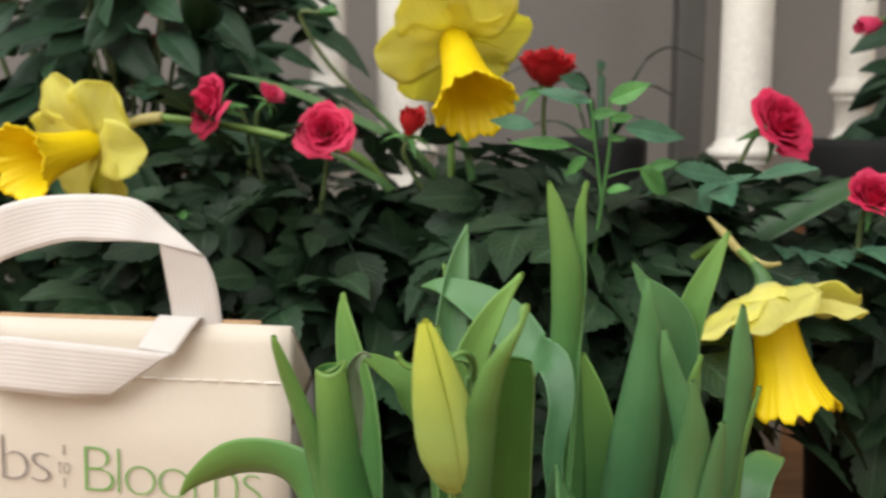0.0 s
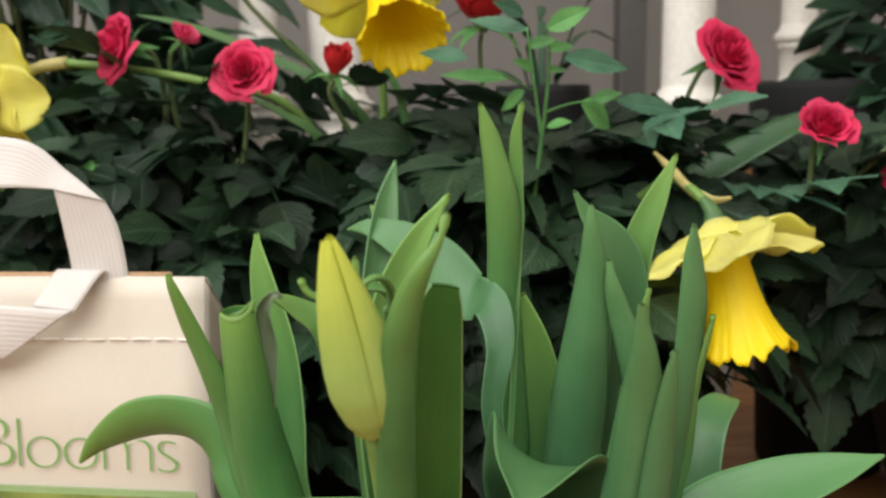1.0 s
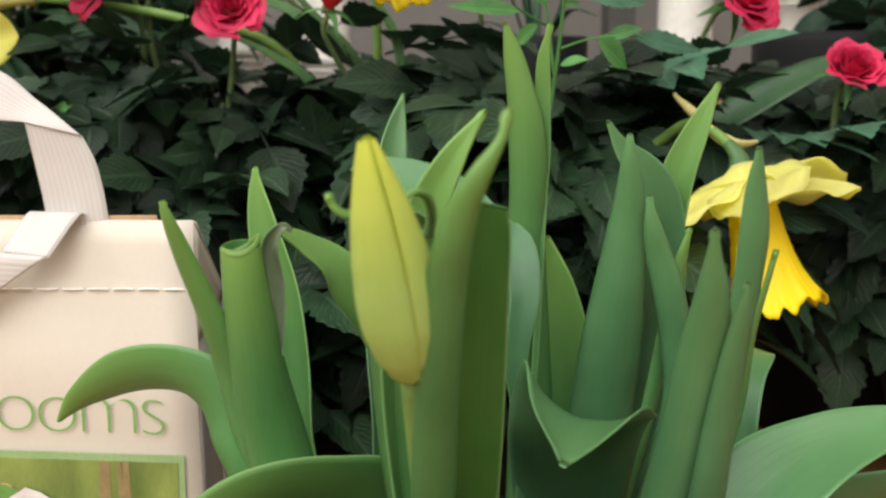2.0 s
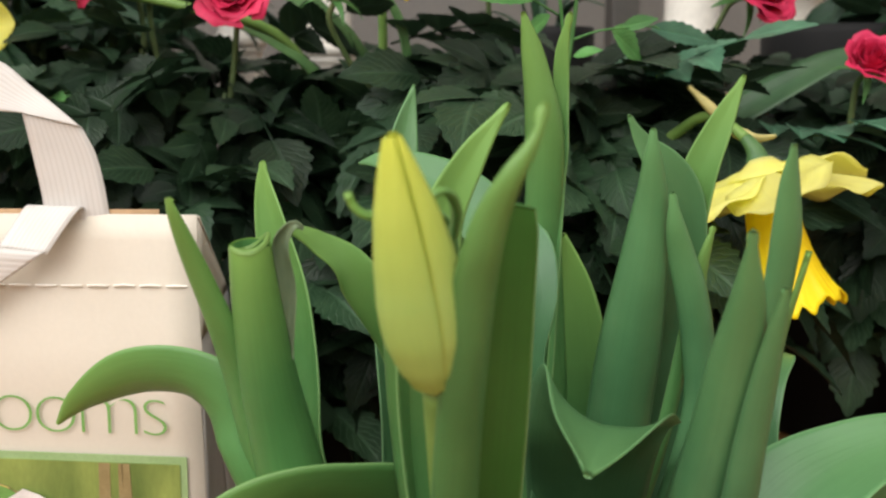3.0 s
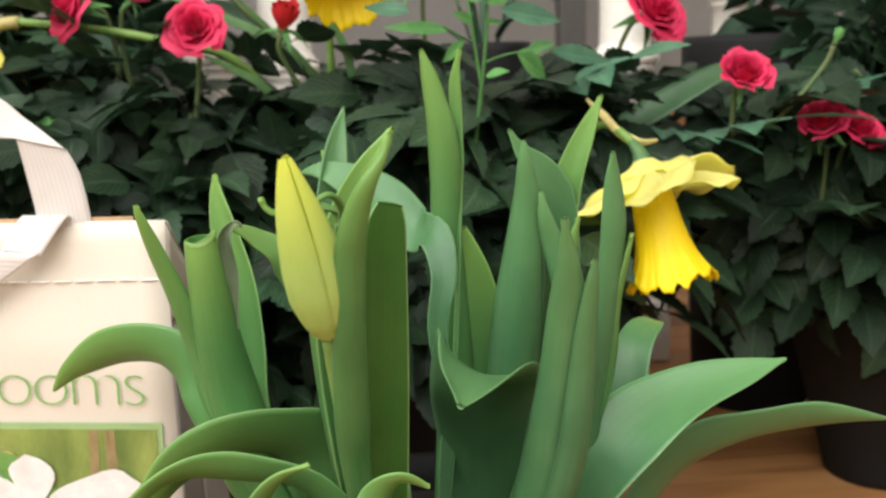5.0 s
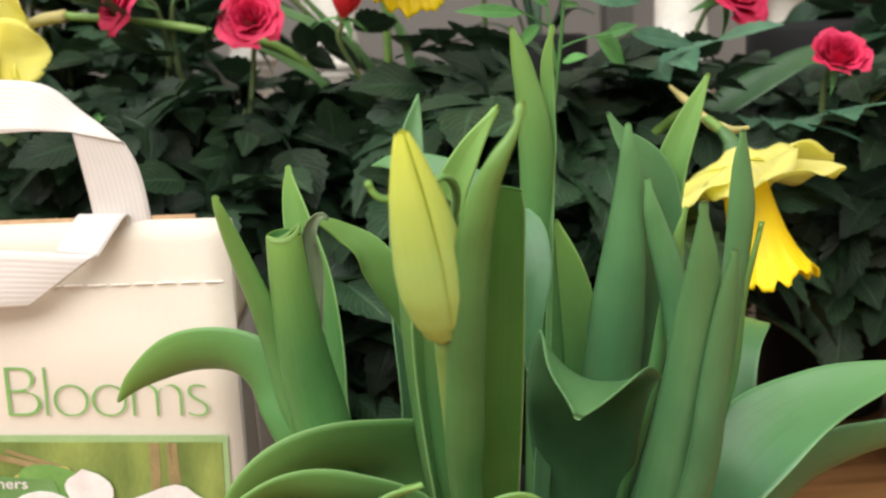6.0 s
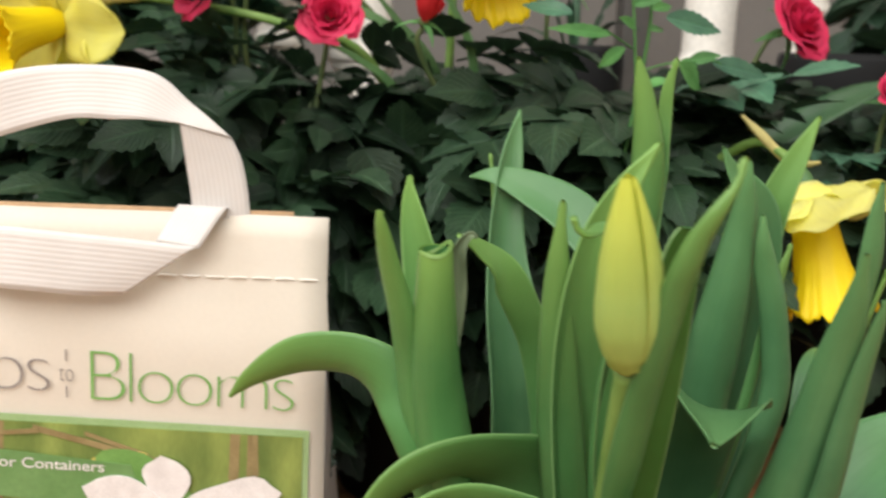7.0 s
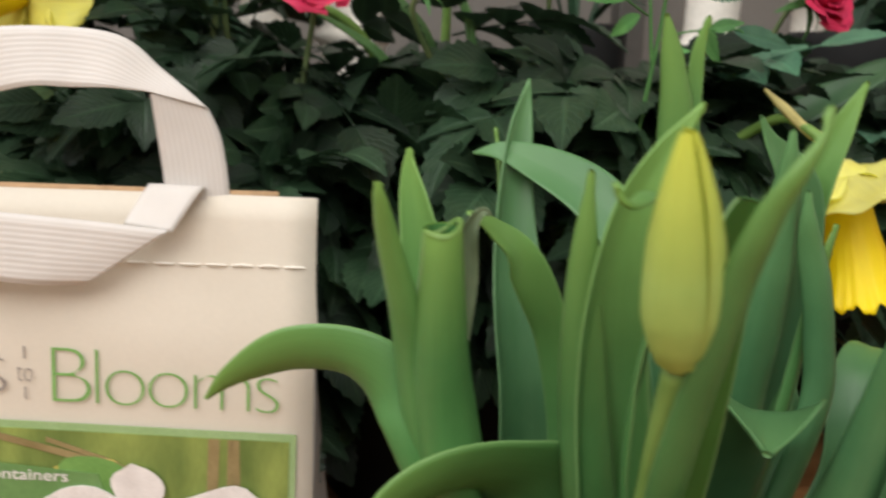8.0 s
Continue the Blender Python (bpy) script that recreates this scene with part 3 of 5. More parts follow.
tulip_leaf([(0.0077, 0.256, 0.124, 0.0026), (0.0078, 0.256, 0.1433, 0.004), (0.0033, 0.254, 0.1663, 0.0047), (-0.0059, 0.25, 0.1841, 0.0049), (-0.0143, 0.245, 0.1924, 0.0033), (-0.0201, 0.24, 0.1969, 0.0006)], 40, 60, (-0.9, -0.15, 0.3), (0, -0.7, 0.7), ripple=0.08)
tulip_leaf([(0.0453, 0.289, 0.1323, 0.0081), (0.0445, 0.287, 0.1523, 0.0075), (0.0434, 0.286, 0.1715, 0.0071), (0.0428, 0.285, 0.1864, 0.0065), (0.0429, 0.284, 0.1991, 0.0065), (0.0427, 0.2835, 0.208, 0.0067), (0.0419, 0.283, 0.2168, 0.0061), (0.0404, 0.283, 0.2255, 0.0047), (0.0386, 0.283, 0.2341, 0.0033), (0.0365, 0.283, 0.2426, 0.0002)], 150, 150, (0.15, 0.95, 0), (0.25, 0.95, 0.05))
tulip_leaf([(0.0479, 0.287, 0.1948, 0.001), (0.0484, 0.287, 0.2074, 0.0014), (0.048, 0.287, 0.2163, 0.0017), (0.0475, 0.287, 0.225, 0.0021), (0.0474, 0.286, 0.2337, 0.0017), (0.0488, 0.284, 0.2426, 0.0002)], 90, 60, (-0.4, -0.9, 0), (-0.4, -0.9, 0))
tulip_leaf([(0.0522, 0.292, 0.0899, 0.0094), (0.056, 0.292, 0.1264, 0.0102), (0.0558, 0.292, 0.1501, 0.0084), (0.0536, 0.292, 0.1695, 0.0053), (0.0499, 0.292, 0.1848, 0.0007)], 80, 60, (-0.3, -0.9, 0), (-0.3, -0.9, 0))
tulip_leaf([(0.0107, 0.3, 0.1028, 0.0167), (0.0091, 0.304, 0.1322, 0.0148), (0.0069, 0.309, 0.1537, 0.0125), (0.0053, 0.315, 0.1733, 0.0088), (0.0058, 0.32, 0.1916, 0.0068), (0.0082, 0.325, 0.2092, 0.0046), (0.012, 0.33, 0.2238, 0.0003)], 170, 90, (0.2, -0.95, 0), (0.3, -0.9, 0), TULIP_BLUE)
tulip_leaf([(0.0069, 0.33, 0.1627, 0.0027), (0.0051, 0.334, 0.1914, 0.0019), (0.0034, 0.337, 0.2081, 0.0002)], 90, 60, (0.5, -0.5, 0), (0.5, -0.5, 0))
tulip_leaf([(0.0775, 0.285, 0.1313, 0.0062), (0.0799, 0.285, 0.1505, 0.0061), (0.0809, 0.284, 0.1696, 0.0063), (0.0794, 0.282, 0.1866, 0.0066), (0.0767, 0.281, 0.1959, 0.0072), (0.0723, 0.28, 0.2034, 0.006), (0.0665, 0.279, 0.2107, 0.0026), (0.0629, 0.278, 0.2174, 0.0002)], 90, 60, (-0.2, -0.8, 0.1), (0, -0.7, 0.5), TULIP_BLUE)
tulip_leaf([(0.0602, 0.272, 0.1183, 0.0118), (0.0612, 0.271, 0.1393, 0.0111), (0.0625, 0.269, 0.1563, 0.0105), (0.064, 0.267, 0.1744, 0.0083), (0.0654, 0.266, 0.1918, 0.0058), (0.0655, 0.265, 0.2003, 0.0041), (0.0649, 0.264, 0.2088, 0.0022), (0.0648, 0.264, 0.215, 0.0002)], 170, 110, (0.25, 0.95, 0), (0.3, 0.95, 0), TULIP_BLUE)
tulip_leaf([(0.079, 0.29, 0.1491, 0.007), (0.0803, 0.287, 0.1783, 0.007), (0.0837, 0.284, 0.1996, 0.0055), (0.0882, 0.282, 0.2138, 0.0037), (0.093, 0.28, 0.2271, 0.0003)], 130, 80, (-0.3, -0.7, 0.2), (-0.3, -0.6, 0.4))
tulip_leaf([(0.0792, 0.262, 0.1429, 0.0051), (0.0785, 0.263, 0.1604, 0.0049), (0.0758, 0.263, 0.1746, 0.0046), (0.0731, 0.263, 0.1833, 0.0038), (0.0706, 0.262, 0.1921, 0.0023), (0.0695, 0.262, 0.2, 0.0002)], 150, 100, (0.2, 0.95, 0), (0.3, 0.9, 0.1), TULIP_BLUE)
tulip_leaf([(0.0617, 0.215, 0.1299, 0.0116), (0.0624, 0.212, 0.1434, 0.0096), (0.0634, 0.209, 0.1591, 0.0076), (0.0638, 0.205, 0.1745, 0.0064), (0.0628, 0.2, 0.1893, 0.0035), (0.0619, 0.198, 0.1963, 0.0017), (0.061, 0.196, 0.2027, 0.0002)], 170, 110, (0.25, 0.95, 0), (0.25, 0.95, 0), TULIP_BLUE)
tulip_leaf([(0.0662, 0.208, 0.1358, 0.0053), (0.0681, 0.205, 0.1602, 0.0041), (0.0686, 0.202, 0.1764, 0.003), (0.0689, 0.2, 0.1863, 0.0018), (0.0689, 0.199, 0.1918, 0.0002)], 150, 90, (-0.2, 0.95, 0), (-0.2, 0.95, 0), TULIP_BLUE)
tulip_leaf([(0.077, 0.235, 0.1241, 0.0038), (0.0789, 0.233, 0.143, 0.0037), (0.0803, 0.231, 0.1581, 0.0041), (0.0816, 0.229, 0.1741, 0.0043), (0.0825, 0.227, 0.1896, 0.0046), (0.0824, 0.226, 0.1972, 0.0043), (0.0812, 0.225, 0.2075, 0.0026), (0.0803, 0.224, 0.2145, 0.0002)], 150, 100, (-0.3, 0.95, 0), (-0.35, 0.9, 0.1), TULIP_BLUE)
tulip_leaf([(0.0837, 0.236, 0.1481, 0.0036), (0.0847, 0.232, 0.1716, 0.0027), (0.0859, 0.229, 0.1845, 0.0016), (0.0867, 0.227, 0.1923, 0.0001)], 110, 70, (-0.7, 0.4, 0), (-0.7, 0.4, 0))
tulip_leaf([(0.0782, 0.27, 0.1621, 0.0029), (0.081, 0.27, 0.1798, 0.0023), (0.0831, 0.27, 0.1901, 0.0003)], 90, 60, (-0.3, 0.7, 0), (-0.3, 0.7, 0))
tulip_leaf([(0.1019, 0.283, 0.1103, 0.007), (0.1054, 0.288, 0.1301, 0.0067), (0.1099, 0.294, 0.1409, 0.0065), (0.1174, 0.302, 0.1447, 0.0053), (0.1236, 0.308, 0.143, 0.0008)], 70, 50, (-0.2, -0.7, 0.3), (-0.1, -0.2, 0.95), TULIP_BLUE)
tulip_leaf([(0.0891, 0.292, 0.1158, 0.0051), (0.0871, 0.295, 0.1331, 0.0046), (0.084, 0.298, 0.1435, 0.003), (0.081, 0.3, 0.1477, 0.0003)], 70, 50, (-0.3, -0.7, 0.3), (-0.1, -0.5, 0.8), TULIP_BLUE)
tulip_leaf([(0.0509, 0.266, 0.0815, 0.0074), (0.052, 0.266, 0.1065, 0.014), (0.0512, 0.258, 0.1285, 0.0182), (0.0504, 0.248, 0.145, 0.0197), (0.0471, 0.236, 0.1521, 0.0174), (0.042, 0.222, 0.1539, 0.0111), (0.0376, 0.2095, 0.1534, 0.0009)], 50, 125, (0, 1, 0), (0.15, -0.45, 0.9), TULIP_BLUE, ripple=0.16)
tulip_leaf([(0.0679, 0.232, 0.1009, 0.0077), (0.0785, 0.23, 0.123, 0.0109), (0.0923, 0.233, 0.1362, 0.0125), (0.108, 0.236, 0.143, 0.0092), (0.1253, 0.238, 0.1476, 0.0047), (0.1373, 0.239, 0.1506, 0.0002)], 80, 60, (-0.3, -0.5, 0.8), (0, -0.45, 0.9), TULIP_BLUE, ripple=0.08)
tulip_leaf([(0.0853, 0.24, 0.0948, 0.0077), (0.1061, 0.246, 0.1149, 0.013), (0.1279, 0.252, 0.1212, 0.0115), (0.1544, 0.258, 0.1231, 0.0079), (0.1865, 0.264, 0.1191, 0.0004)], 60, 50, (-0.2, 0.75, 0.5), (0, 0.7, 0.6), TULIP_BLUE, ripple=0.08)

tulip_leaf([(0.0097, 0.196, 0.1973, 0.0007), (0.0105, 0.193, 0.2034, 0.0008), (0.0107, 0.19, 0.2071, 0.0008), (0.0098, 0.187, 0.21, 0.0008), (0.008, 0.185, 0.2113, 0.0008), (0.0062, 0.184, 0.2106, 0.0006), (0.0058, 0.184, 0.2095, 0.0003)], 80, 130, (-0.3, -0.8, 0.2), (0.1, 0.2, -0.9))

# the cut sheath: an open tube with a pale rim
CUT = [(-0.0205, 0.247, 0.1357, 0.0078), (-0.0228, 0.245, 0.1498, 0.0071), (-0.0246, 0.242, 0.1622, 0.0063), (-0.0258, 0.238, 0.1774, 0.0054), (-0.0264, 0.235, 0.1886, 0.0046), (-0.0266, 0.234, 0.1944, 0.0042)]
cut = tube(CUT, 24, 24, cap=False, origin=TO)
top = [v for v in cut.verts if abs((v.co + Vector(TO)).z - CUT[-1][2]) < 0.004][-24:]
inner = [(x, y, z, r * 0.8) for x, y, z, r in CUT[2:]][::-1]
tube(inner, 24, 12, cut, False, TO)
stub = part("cut_stem", cut, TULIP, tulips, "cut green stem with a pale open end")
cx, cy, cz, cr = CUT[-1]
rim = turned([(cr * 0.78, -0.0008), (cr * 0.8, 0.0), (cr * 0.9, 0.0004), (cr * 1.0, 0.0), (cr * 1.02, -0.0008)], 24, None, lambda r, z, a, f: (r, z + 0.0009 * math.sin(a * 2 + 1) + 0.0012 * math.cos(a)), (cx - TO[0], cy - TO[1], cz - TO[2]))
part("cut_rim", rim, STEM, stub, "pale cut edge")
# the withered scrap beside it
part("withered_tip", blade([(cx + 0.0066, cy + 0.006, cz - 0.026, 0.0012), (cx + 0.0072, cy + 0.005, cz - 0.012, 0.0020), (cx + 0.006, cy + 0.003, cz - 0.001, 0.0024), (cx + 0.0085, cy + 0.002, cz + 0.0035, 0.0014), (cx + 0.0105, cy + 0.003, cz + 0.0025, 0.0004)], 120, 200, (-0.3, -1, 0), (0.2, -1, 0.2), 16, 8, 0.0006, 0.3, 5, TO), DRY, tulips, "withered grey-green leaf tip")

# the bud: three closed petals on a short stem
BT, BB = Vector((0.0003, 0.1737, 0.2205)), Vector((0.0075, 0.1865, 0.1795))
axis = (BT - BB).normalized()
length = (BT - BB).length
e1 = axis.orthogonal().normalized()
e2 = axis.cross(e1)
stem_pts = [(0.020, 0.228, 0.074, 0.0032), (0.0135, 0.214, 0.115, 0.0030), (0.0100, 0.200, 0.152, 0.0027), (BB.x, BB.y, BB.z + 0.001, 0.0026)]
flower_stem = part("flower_stem", tube(stem_pts, 14, 20, origin=TO), STEM, tulips, "pale green flower stem")
bud = part("bud", turned([(0.0008, 0.0), (0.0042, 0.003), (0.0052, length * 0.3), (0.0042, length * 0.6), (0.0016, length * 0.9), (0.0003, length * 0.97)], 18, None, None), BUD, tulips, "closed yellow-green tulip bud")
bud.matrix_local = Matrix.Translation(BB - Vector(TO)) @ axis.to_track_quat("Z", "Y").to_matrix().to_4x4()
BUD_R = 0.0064
bud_profile = [(0.00, 0.2), (0.05, 0.5), (0.14, 0.80), (0.28, 0.99), (0.42, 1.0), (0.58, 0.88), (0.74, 0.66), (0.87, 0.42), (0.95, 0.25), (1.0, 0.12)]
for k in range(3):
    mid = radians(260 + 120 * k)
    bm = bmesh.new()
    uvs = bm.loops.layers.uv.new("UVMap")
    grid = []
    for i in range(31):
        s = i / 30
        r = BUD_R * float(np.interp(s, [a for a, _ in bud_profile], [b for _, b in bud_profile]))
        half = radians(66) * (1 - 0.15 * s)
        row = []
        for j in range(13):
            u = j / 6 - 1
            a = mid + u * half
            rr = r * (1.0 + 0.05 * (1 - abs(u)) - 0.07 * abs(u) ** 3 + 0.02 * math.sin(s * 9 + k)) + 0.0005 * (u < 0) * min(1.0, 3 * s)
            row.append(bm.verts.new((rr * math.cos(a), rr * math.sin(a), s * length)))
        grid.append(row)
    for i in range(30):
        for j in range(12):
            f = bm.faces.new([grid[i][j], grid[i][j + 1], grid[i + 1][j + 1], grid[i + 1][j]])
            for loop, c in zip(f.loops, ((j, i), (j + 1, i), (j + 1, i + 1), (j, i + 1))):
                loop[uvs].uv = (c[0] / 12, c[1] / 30)
    part("petal", bm, BUD, bud)


# ---- paper gift bag ----
BAG_W, BAG_D, BAG_H = 0.163, 0.075, 0.1865
bag = thing("paper_gift_bag", (-0.0535, 0.3175, 0.0), "cream card gift bag with white ribbon handles and green print", "bag")
bag.rotation_euler = (0, 0, radians(-7.5))


def slab(name, corners, mat, thick, parent, label=""):
    """A card panel over four corners, thickness behind it, softly bowed edges."""
    bm = bmesh.new()
    vs = [bm.verts.new(c) for c in corners]
    f = bm.faces.new(vs)
    bmesh.ops.subdivide_edges(bm, edges=bm.edges[:], cuts=7, use_grid_fill=True)
    bm.normal_update()
    rnd = random.Random(len(name))
    for v in bm.verts:
        v.co += f.normal * 0.0003 * math.sin(v.co.x * 90 + v.co.z * 60 + rnd.random() * 0.3)
    bmesh.ops.solidify(bm, geom=bm.faces[:], thickness=thick)
    return part(name, bm, mat, parent, label)


W, D, H = BAG_W, BAG_D, BAG_H
FOLD = 0.148
bm = bmesh.new()
front_rows = []
for i in range(25):
    z = H * i / 24
    lean = max(0.0, (z - 0.128) / (H - 0.128))
    y = 0.0062 * lean**1.5 - 0.0012 * math.exp(-(((z - 0.142) / 0.012) ** 2))
    front_rows.append([bm.verts.new((-W * (1 - j / 16) + (0.0012 * math.exp(-(((z - 0.146) / 0.01) ** 2)) if j == 16 else 0), y + 0.0004 * math.sin(j * 0.7 + i * 0.25) * lean, z)) for j in range(17)])
for r0, r1 in zip(front_rows, front_rows[1:]):
    for j in range(16):
        bm.faces.new([r0[j], r0[j + 1], r1[j + 1], r1[j]])
bm.normal_update()
bmesh.ops.solidify(bm, geom=bm.faces[:], thickness=0.0006)
front = part("front_panel", bm, PAPER, bag)
slab("back_panel", [(0, D, 0.0), (-W, D, 0.0), (-W + 0.012, D, FOLD), (-0.012, D, FOLD)], PAPER, 0.0006, bag)
slab("back_flap", [(-0.012, D, FOLD + 0.0002), (-W + 0.012, D, FOLD + 0.0002), (-W, 0.0085, H - 0.0005), (0, 0.0085, H - 0.0005)], PAPER, 0.0006, bag)
slab("inner_lining", [(-W + 0.002, 0.0072, H - 0.02), (-0.012, 0.0072, H - 0.02), (-0.012, 0.0076, H + 0.0012), (-W + 0.002, 0.0076, H + 0.0012)], KRAFT, 0.0005, bag, "brown card edge inside the top")
# gussets take a greyer card colour that stands in for side shade
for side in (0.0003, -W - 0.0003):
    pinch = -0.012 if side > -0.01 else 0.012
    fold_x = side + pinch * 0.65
    slab("side_gusset", [(side, 0.0008, 0), (side + pinch * 0.05, D / 2, 0), (fold_x, D / 2, FOLD), (side, 0.0008, FOLD)], SHADED_CARD, 0.0006, bag)
    slab("side_gusset", [(side + pinch * 0.05, D / 2, 0), (side, D - 0.0008, 0), (side + pinch, D - 0.0008, FOLD), (fold_x, D / 2, FOLD)], SHADED_CARD, 0.0006, bag)
    slab("side_fold", [(side, 0.001, FOLD + 0.0003), (side + pinch, D - 0.001, FOLD + 0.0003), (side, 0.0072, H - 0.002)], PAPER, 0.0005, bag)
part("base", box(W - 0.003, D - 0.003, 0.001, (-W / 2, D / 2, 0.0011)), KRAFT, bag)
# the stitched seam
for k in range(19):
    x = -0.003 - 0.0079 * k
    y = 0.0062 * ((0.1655 - 0.128) / (H - 0.128)) ** 1.5 - 0.0004
    part("stitch", tube([(x, y, 0.1655, 0.0003), (x - 0.0032, y - 0.0004, 0.1657 + 0.0002 * math.sin(k), 0.0004), (x - 0.0064, y, 0.1655, 0.0003)], 6, 4), THREAD, bag)


def lettering(text, u_left, u_right, z_base, cap, mat, y=-0.0013, thin=0.0, lean=0.0, upright=True, spacing=1.0):
    """Printed letters, u metres in from the bag's right edge, set to a width and a capital height."""
    data = bpy.data.curves.new("lettering", "FONT")
    data.body, data.size, data.offset, data.extrude, data.resolution_u, data.shear = text, 1.0, thin, 0.002, 6, lean
    data.space_character = spacing
    probe = new("lettering", data)
    bpy.context.view_layer.update()
    me = bpy.data.meshes.new_from_object(probe.evaluated_get(bpy.context.evaluated_depsgraph_get()))
    bpy.data.objects.remove(probe)
    co = np.array([v.co[:] for v in me.vertices])
    lo, hi = co.min(0), co.max(0)
    wide = u_left - u_right
    tall = hi[1] if not upright else 0.69
    for v in me.vertices:
        v.co = Vector((-u_left + (v.co.x - lo[0]) / (hi[0] - lo[0]) * wide, y - 0.0001 - v.co.z * 0.02, z_base + v.co.y * cap / tall))
    me.materials.clear()
    me.materials.append(mat)
    ob = new("lettering", me)
    ob.parent = bag
    return ob


lettering("Blooms", 0.0798, 0.0105, 0.1196, 0.0190, INK_GREEN, thin=-0.029, spacing=0.82)["label"] = "thin green letters"
lettering("Bulbs", 0.1445, 0.0938, 0.1218, 0.0190, INK_GREY, thin=-0.029, spacing=0.82)["label"] = "thin grey letters"
lettering("to", 0.0905, 0.0856, 0.1262, 0.0068, INK_GREY, thin=-0.02)["label"] = "small grey letters"
for z0, z1 in ((0.1335, 0.1375), (0.1205, 0.1245)):
    part("rule", flat([(-0.0883, z0), (-0.0879, z0), (-0.0879, z1), (-0.0883, z1)], -0.0014, -0.0012), INK_GREY, bag)


def quad_outline(l, r, b, t):
    return [(-l, b), (-r, b), (-r, t), (-l, t)]


part("picture_border", flat(quad_outline(W - 0.005, 0.0049, 0.022, 0.1133), -0.0012, -0.0009), BORDER, bag, "sage green border")
picture = part("picture", flat(quad_outline(W - 0.0072, 0.0070, 0.024, 0.1109), -0.0015, -0.0012), PRINT_PHOTO, bag, "printed photograph of white blossom in a garden")


def petal_outline(cx, cz, length, width, turn, n=18, point=1.0):
    out = []
    for k in range(n):
        a = 6.28318 * k / n
        x, z = 0.5 * length * (1 + math.cos(a)), 0.5 * width * math.sin(a) * (0.55 + 0.45 * math.cos(a * 0.5) ** 2) * (1 + 0.12 * math.sin(3 * a))
        if point > 1 and abs(a - 0) < 0.2:
            x *= 1.06
        out.append((cx + x * math.cos(turn) - z * math.sin(turn), cz + x * math.sin(turn) + z * math.cos(turn)))
    return out


for x0, x1, lean in ((-0.034, -0.0305, 0.002), (-0.022, -0.0195, -0.003), (-0.027, -0.0255, 0.001), (-0.118, -0.114, 0.004)):
    part("printed_trunk", flat([(x0, 0.03), (x1, 0.03), (x1 + lean, 0.1107), (x0 + lean, 0.1107)], -0.00165, -0.0015), PRINT_BROWN, picture)
for k, (ax, az, bx, bz, th) in enumerate(((-0.100, 0.109, -0.052, 0.098, 0.0022), (-0.082, 0.108, -0.060, 0.101, 0.0014), (-0.142, 0.103, -0.098, 0.108, 0.0016))):
    nx, nz = -(bz - az), bx - ax
    d = math.hypot(nx, nz)
    nx, nz = nx / d * th / 2, nz / d * th / 2
    part("printed_twig", flat([(ax - nx, az - nz), (bx - nx, bz - nz), (bx + nx, bz + nz), (ax + nx, az + nz)], -0.0019 - 0.00012 * k, -0.0017), PRINT_BROWN, picture)
part("printed_twig", flat(petal_outline(-0.080, 0.0985, 0.020, 0.0040, 0.15), -0.0021, -0.0019), PRINT_GOLD, picture)
part("printed_leaf", flat(petal_outline(-0.045, 0.086, 0.036, 0.019, 2.75), -0.0022, -0.0020), PRINT_LEAF, picture)
banner = part("banner", flat([(-W + 0.0072, 0.086), (-0.060, 0.080), (-0.066, 0.0975), (-W + 0.0072, 0.1035)], -0.0025, -0.0022), BANNER, picture, "green printed banner")
lettering("Ideal for Containers", 0.1270, 0.0752, 0.0945, 0.0037, PRINT_WHITE, y=-0.0026, thin=0.004)["label"] = "small white letters"
lettering("Idéal en pot", 0.1270, 0.0922, 0.0890, 0.0037, PRINT_WHITE, y=-0.0026, thin=0.004)["label"] = "small white letters"
for k, (cx, cz, ln, wd, tn) in enumerate(((-0.052, 0.0825, 0.0185, 0.020, 1.75), (-0.049, 0.0815, 0.0345, 0.021, 0.25), (-0.052, 0.081, 0.030, 0.019, 2.9), (-0.051, 0.0795, 0.026, 0.018, -1.9), (-0.049, 0.0795, 0.026, 0.018, -0.75))):
    part("printed_petal", flat(petal_outline(cx, cz, ln, wd, tn, 22, 2), -0.0030 - 0.00016 * k, -0.0027), PRINT_WHITE, picture)
part("printed_heart", flat(petal_outline(-0.0525, 0.0805, 0.005, 0.005, 0), -0.0040, -0.0037), PRINT_GOLD, picture)

# the print sits a little askew on the card
askew = Matrix.Translation((-0.007, 0, 0.1133)) @ pose(0, 0, 0, 0, 1.2, 0) @ Matrix.Translation((0.007, 0, -0.1133))
for ob in bag.children:
    if ob.name.split(".")[0] in ("lettering", "rule", "picture", "picture_border"):
        ob.matrix_local = askew @ ob.matrix_local


